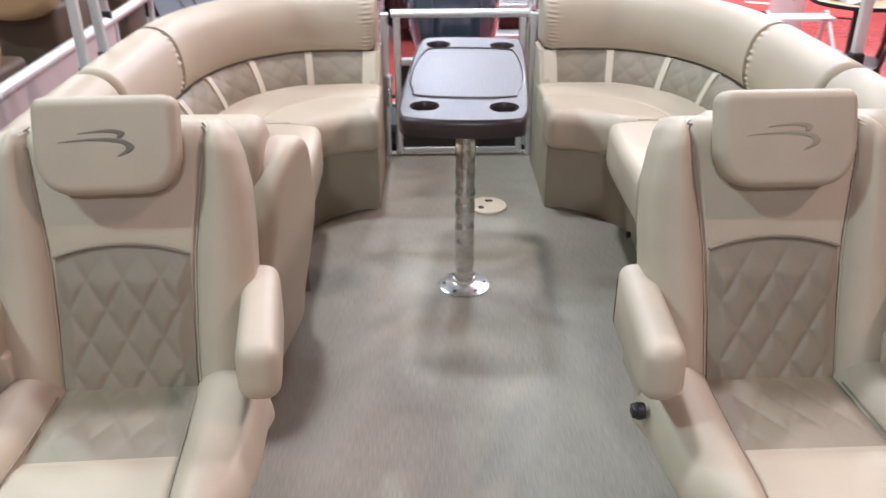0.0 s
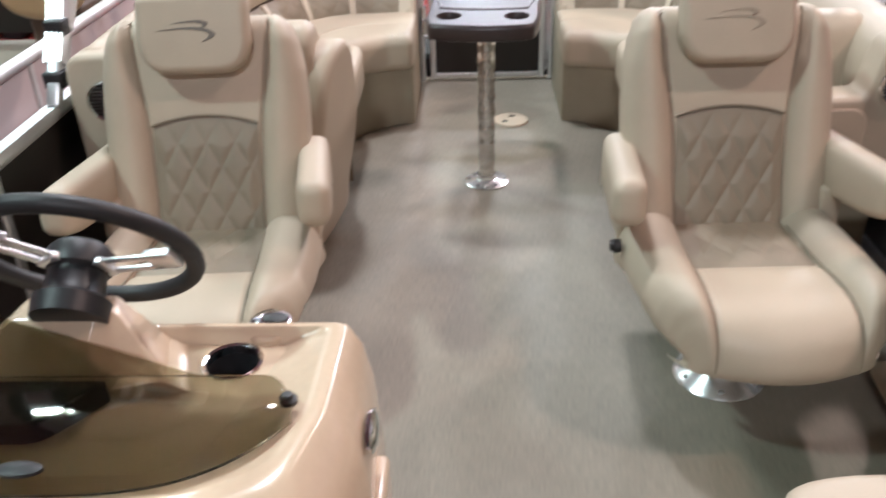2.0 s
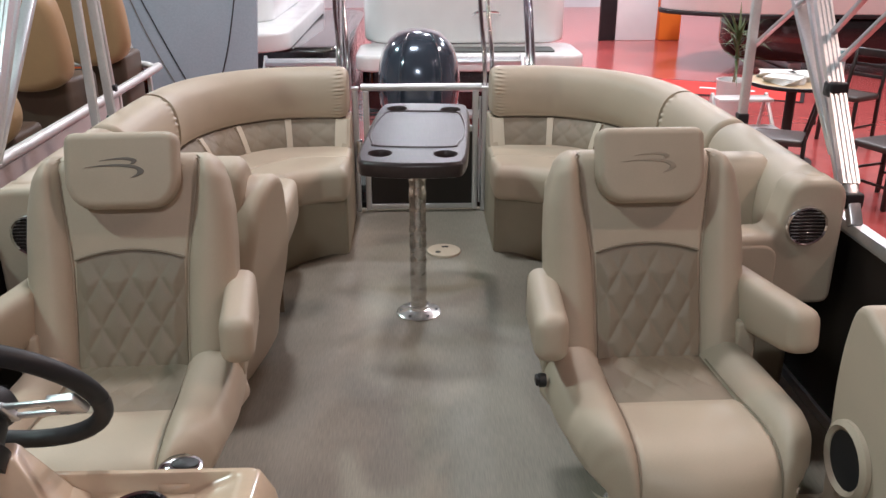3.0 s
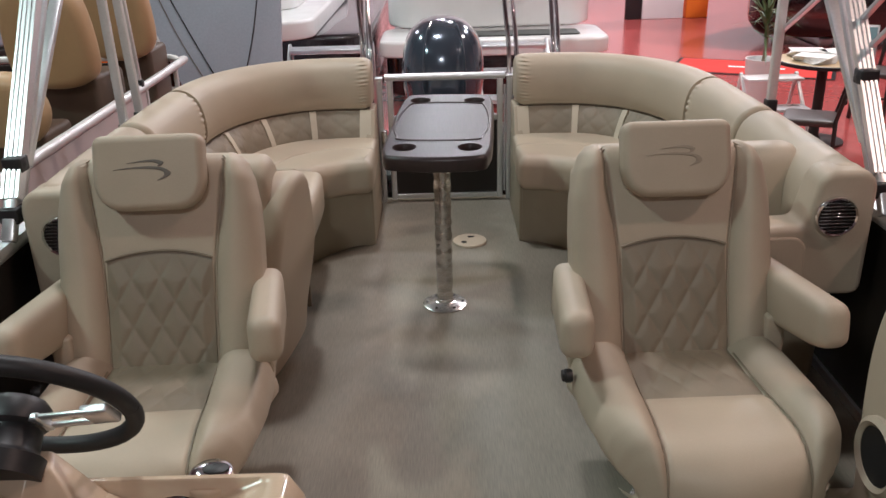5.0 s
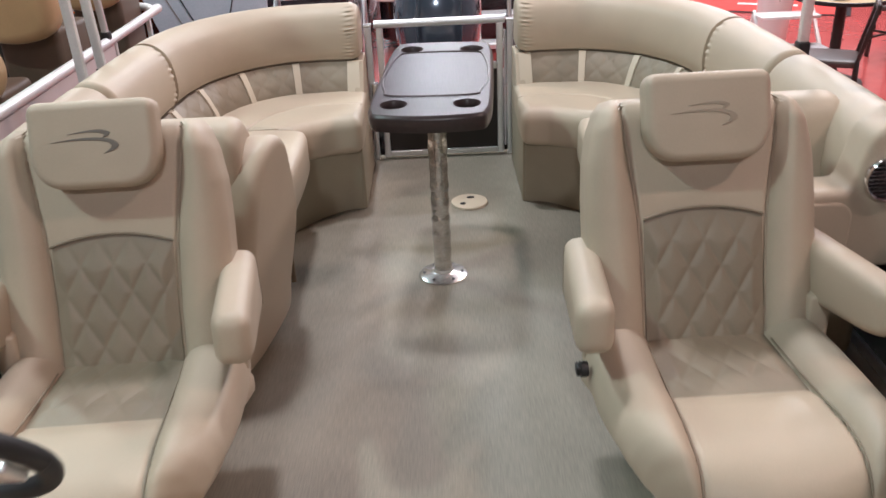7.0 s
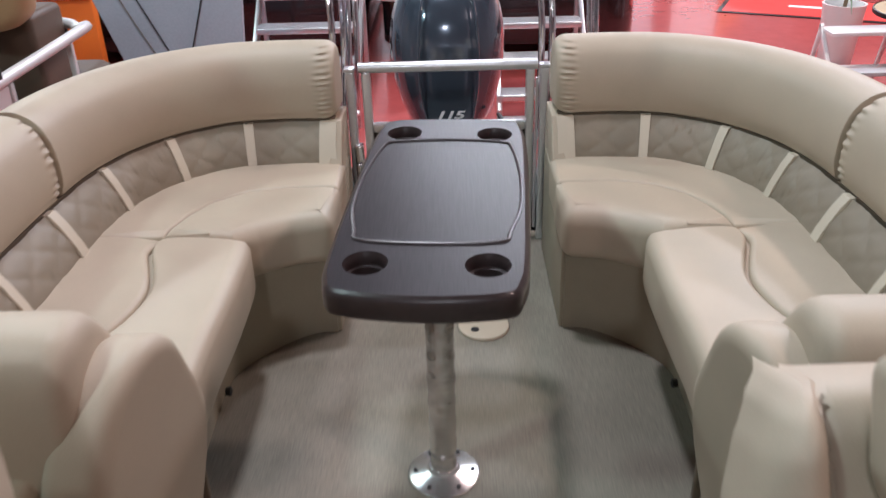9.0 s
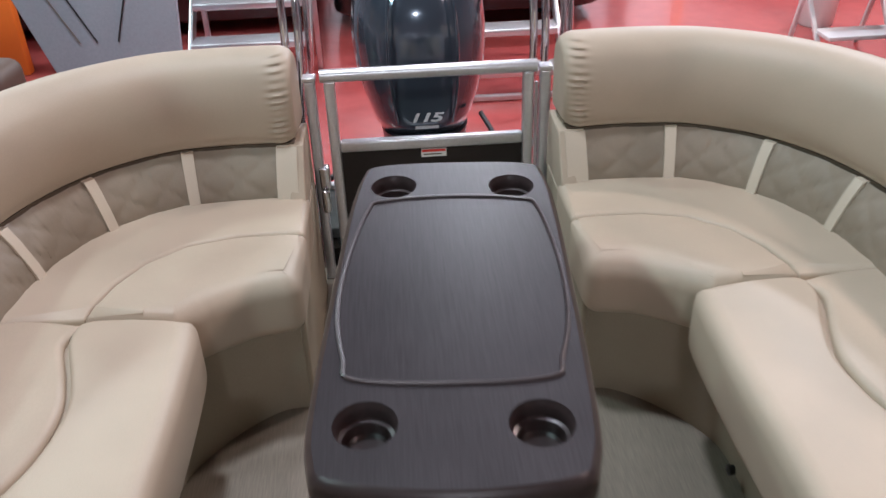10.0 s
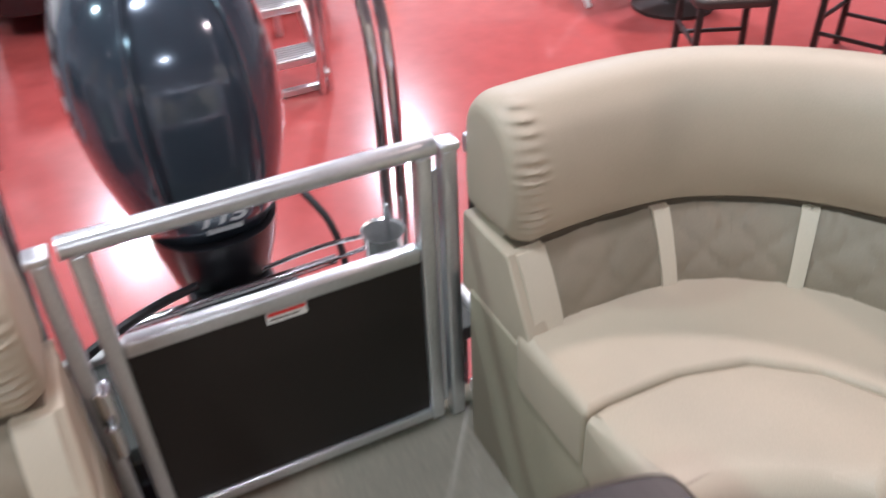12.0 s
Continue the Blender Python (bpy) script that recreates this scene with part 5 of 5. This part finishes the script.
for i, (x, y, a) in enumerate(((3.32, 7.45, 10), (3.60, 7.62, -20), (3.38, 7.75, 40))):
    ps = thing("paper_stack", (x, y, GROUND + 0.752), "loose stack of white papers on the table", "papers", "papers on the table")
    for k in range(9):
        part("sheet", moved(box(-0.11, 0.11, -0.15, 0.15, k * 0.006, k * 0.006 + 0.005), pose(x, y, GROUND + 0.752, 0, 0, a + 5 * k)), PAPER, ps)
ds = thing("display_stand", (3.72, 7.45, GROUND + 0.752), "small teal display card standing on the table", "sign")
part("card", moved(box(-0.10, 0.10, -0.004, 0.004, 0.0, 0.28, 0.002), pose(3.72, 7.45, GROUND + 0.754, -8, 0, -25)), FABRIC, ds)
part("frame", moved(box(-0.115, 0.115, 0.005, 0.015, 0.0, 0.30, 0.003), pose(3.72, 7.45, GROUND + 0.754, -8, 0, -25)), ALU, ds)

pl = thing("potted_plant", (3.42, 8.9, GROUND), "spiky green plant in a tall white planter", "plant")
part("planter", lathe([(0.0, 0.0), (0.13, 0.0), (0.14, 0.02), (0.175, 0.50), (0.18, 0.52), (0.16, 0.52), (0.155, 0.46), (0.0, 0.45)], 28, (3.42, 8.9, GROUND)), WHITE, pl, "tall white planter")
part("stem", tube([(3.42, 8.9, GROUND + 0.44), (3.44, 8.9, GROUND + 0.75), (3.41, 8.92, GROUND + 1.0)], [0.018, 0.014, 0.010], 8), STALK, pl)
rnd = random.Random(5)
for k in range(46):
    a, e, L = rnd.uniform(0, 2 * math.pi), rnd.uniform(-0.3, 1.2), rnd.uniform(0.28, 0.5)
    base = Vector((3.42, 8.91, GROUND + rnd.uniform(0.72, 1.02)))
    dv = Vector((math.cos(a) * math.cos(e), math.sin(a) * math.cos(e), math.sin(e)))
    w = Vector((-math.sin(a), math.cos(a), 0)) * 0.014
    bm = bmesh.new()
    vs = []
    for j in range(5):
        t = j / 4
        p = base + dv * L * t - Vector((0, 0, 0.22 * t * t * L))
        k2 = (1 - t) ** 0.6
        vs.append((bm.verts.new(p - w * k2), bm.verts.new(p + Vector((0, 0, -0.004)) * k2), bm.verts.new(p + w * k2)))
    for q, r2 in zip(vs, vs[1:]):
        bm.faces.new((q[0], q[1], r2[1], r2[0]))
        bm.faces.new((q[1], q[2], r2[2], r2[1]))
    part("leaf", bm, LEAF, pl)

# low white folding steps on the hall floor
ws = thing("white_step_stool", (3.25, 8.1, GROUND), "white folding step stool on the red floor", "step stool")
for i in range(2):
    z = GROUND + 0.24 * (i + 1)
    part("tread", box(2.98, 3.52, 7.80 + 0.25 * i, 8.03 + 0.25 * i, z - 0.03, z, 0.006), WHITE, ws)
for x in (2.98, 3.52):
    part("leg", bar((x, 7.80, GROUND), (x, 8.27, GROUND + 0.5), 0.03, 0.03, 0.004), WHITE, ws)
    part("back_leg", bar((x, 8.40, GROUND), (x, 8.25, GROUND + 0.5), 0.03, 0.03, 0.004), WHITE, ws)

# ---- neighbouring pontoon boat ----
nb = thing("neighbour_boat_fence", (-1.62, 3.0, GROUND), "pale pink fence with white rail of the neighbouring boat", "fence")
path = curve([(-1.60, -1.0), (-1.60, 2.0), (-1.60, 5.2), (-1.64, 5.48), (-1.78, 5.62), (-2.1, 5.66), (-3.4, 5.66)], 8)
part("top_rail", tube([(p.x, p.y, 0.69) for p in path], 0.024, 12), ALUWHITE, nb, "white coated rail")
for a, b in ((-1.0, 0.9), (0.94, 2.9), (2.94, 4.7)):
    part("panel", box(-1.612, -1.600, a, b, 0.06, 0.664, 0.003), PINKPANEL, nb, "pale pink sheet panel")
part("bottom_rail", box(-1.62, -1.59, -1.0, 5.2, 0.0, 0.05, 0.006), ALUWHITE, nb)
for y in (-0.02, 0.92, 2.92, 4.72, 5.3):
    part("post", box(-1.618, -1.594, y - 0.014, y + 0.014, 0.05, 0.68, 0.004), ALUWHITE, nb)
part("dark_panel", box(-3.4, -1.75, 5.62, 5.64, 0.06, 0.66, 0.003), PANEL, nb)
part("underside", box(-3.9, -1.66, -1.0, 5.6, GROUND + 0.02, -0.01, 0.02), DARKHULL, nb)
tagged(part("neighbour_deck", box(-3.95, -1.63, -1.0, 5.66, -0.006, 0.0), DECK, flat=True), "dark deck of the neighbouring boat", "floor", kind="structure")


def tan_seat(x, y, rz, w=0.52, h=1.05, low=0.745):
    c = thing("tan_boat_seat", (x, y, 0), "tan vinyl boat seat seen from behind, dark base", "seat", "seats on the neighbouring boat")
    M = pose(x, y, 0, 0, 0, rz)
    part("back", moved(pad(curve([(-w / 2 + 0.06, low + 0.035), (-w / 2, low + 0.14), (-w / 2 + 0.02, h - 0.08), (-w / 4, h), (w / 4, h), (w / 2 - 0.02, h - 0.08), (w / 2, low + 0.14), (w / 2 - 0.06, low + 0.035), (0, low)], 5, True), 0, 0.16, 0.06, 0.06), M @ Matrix(((1, 0, 0, 0), (0, 0.12, -1, 0.1), (0, 1, 0.12, 0), (0, 0, 0, 1)))), TAN, c)
    part("seat", moved(pad(rrect(-w / 2, w / 2, -0.55, 0.02, 0.08), 0.30, 0.46, 0.05), M), DARKTAN, c)
    part("base", moved(box(-w / 2 + 0.07, w / 2 - 0.07, -0.25, 0.06, 0.0, low + 0.06, 0.03), M), DARKTAN, c, "dark brown base")
    return c


tan_seat(-1.90, 4.50, 172, 0.46, 1.25)
tan_seat(-1.86, 5.30, 178, 0.42, 1.25)
tan_seat(-1.95, 3.95, 178, 0.40, 0.92, 0.585)
strut(-1.60, 4.62, 0.72, 0.0, -0.12, 0.016)
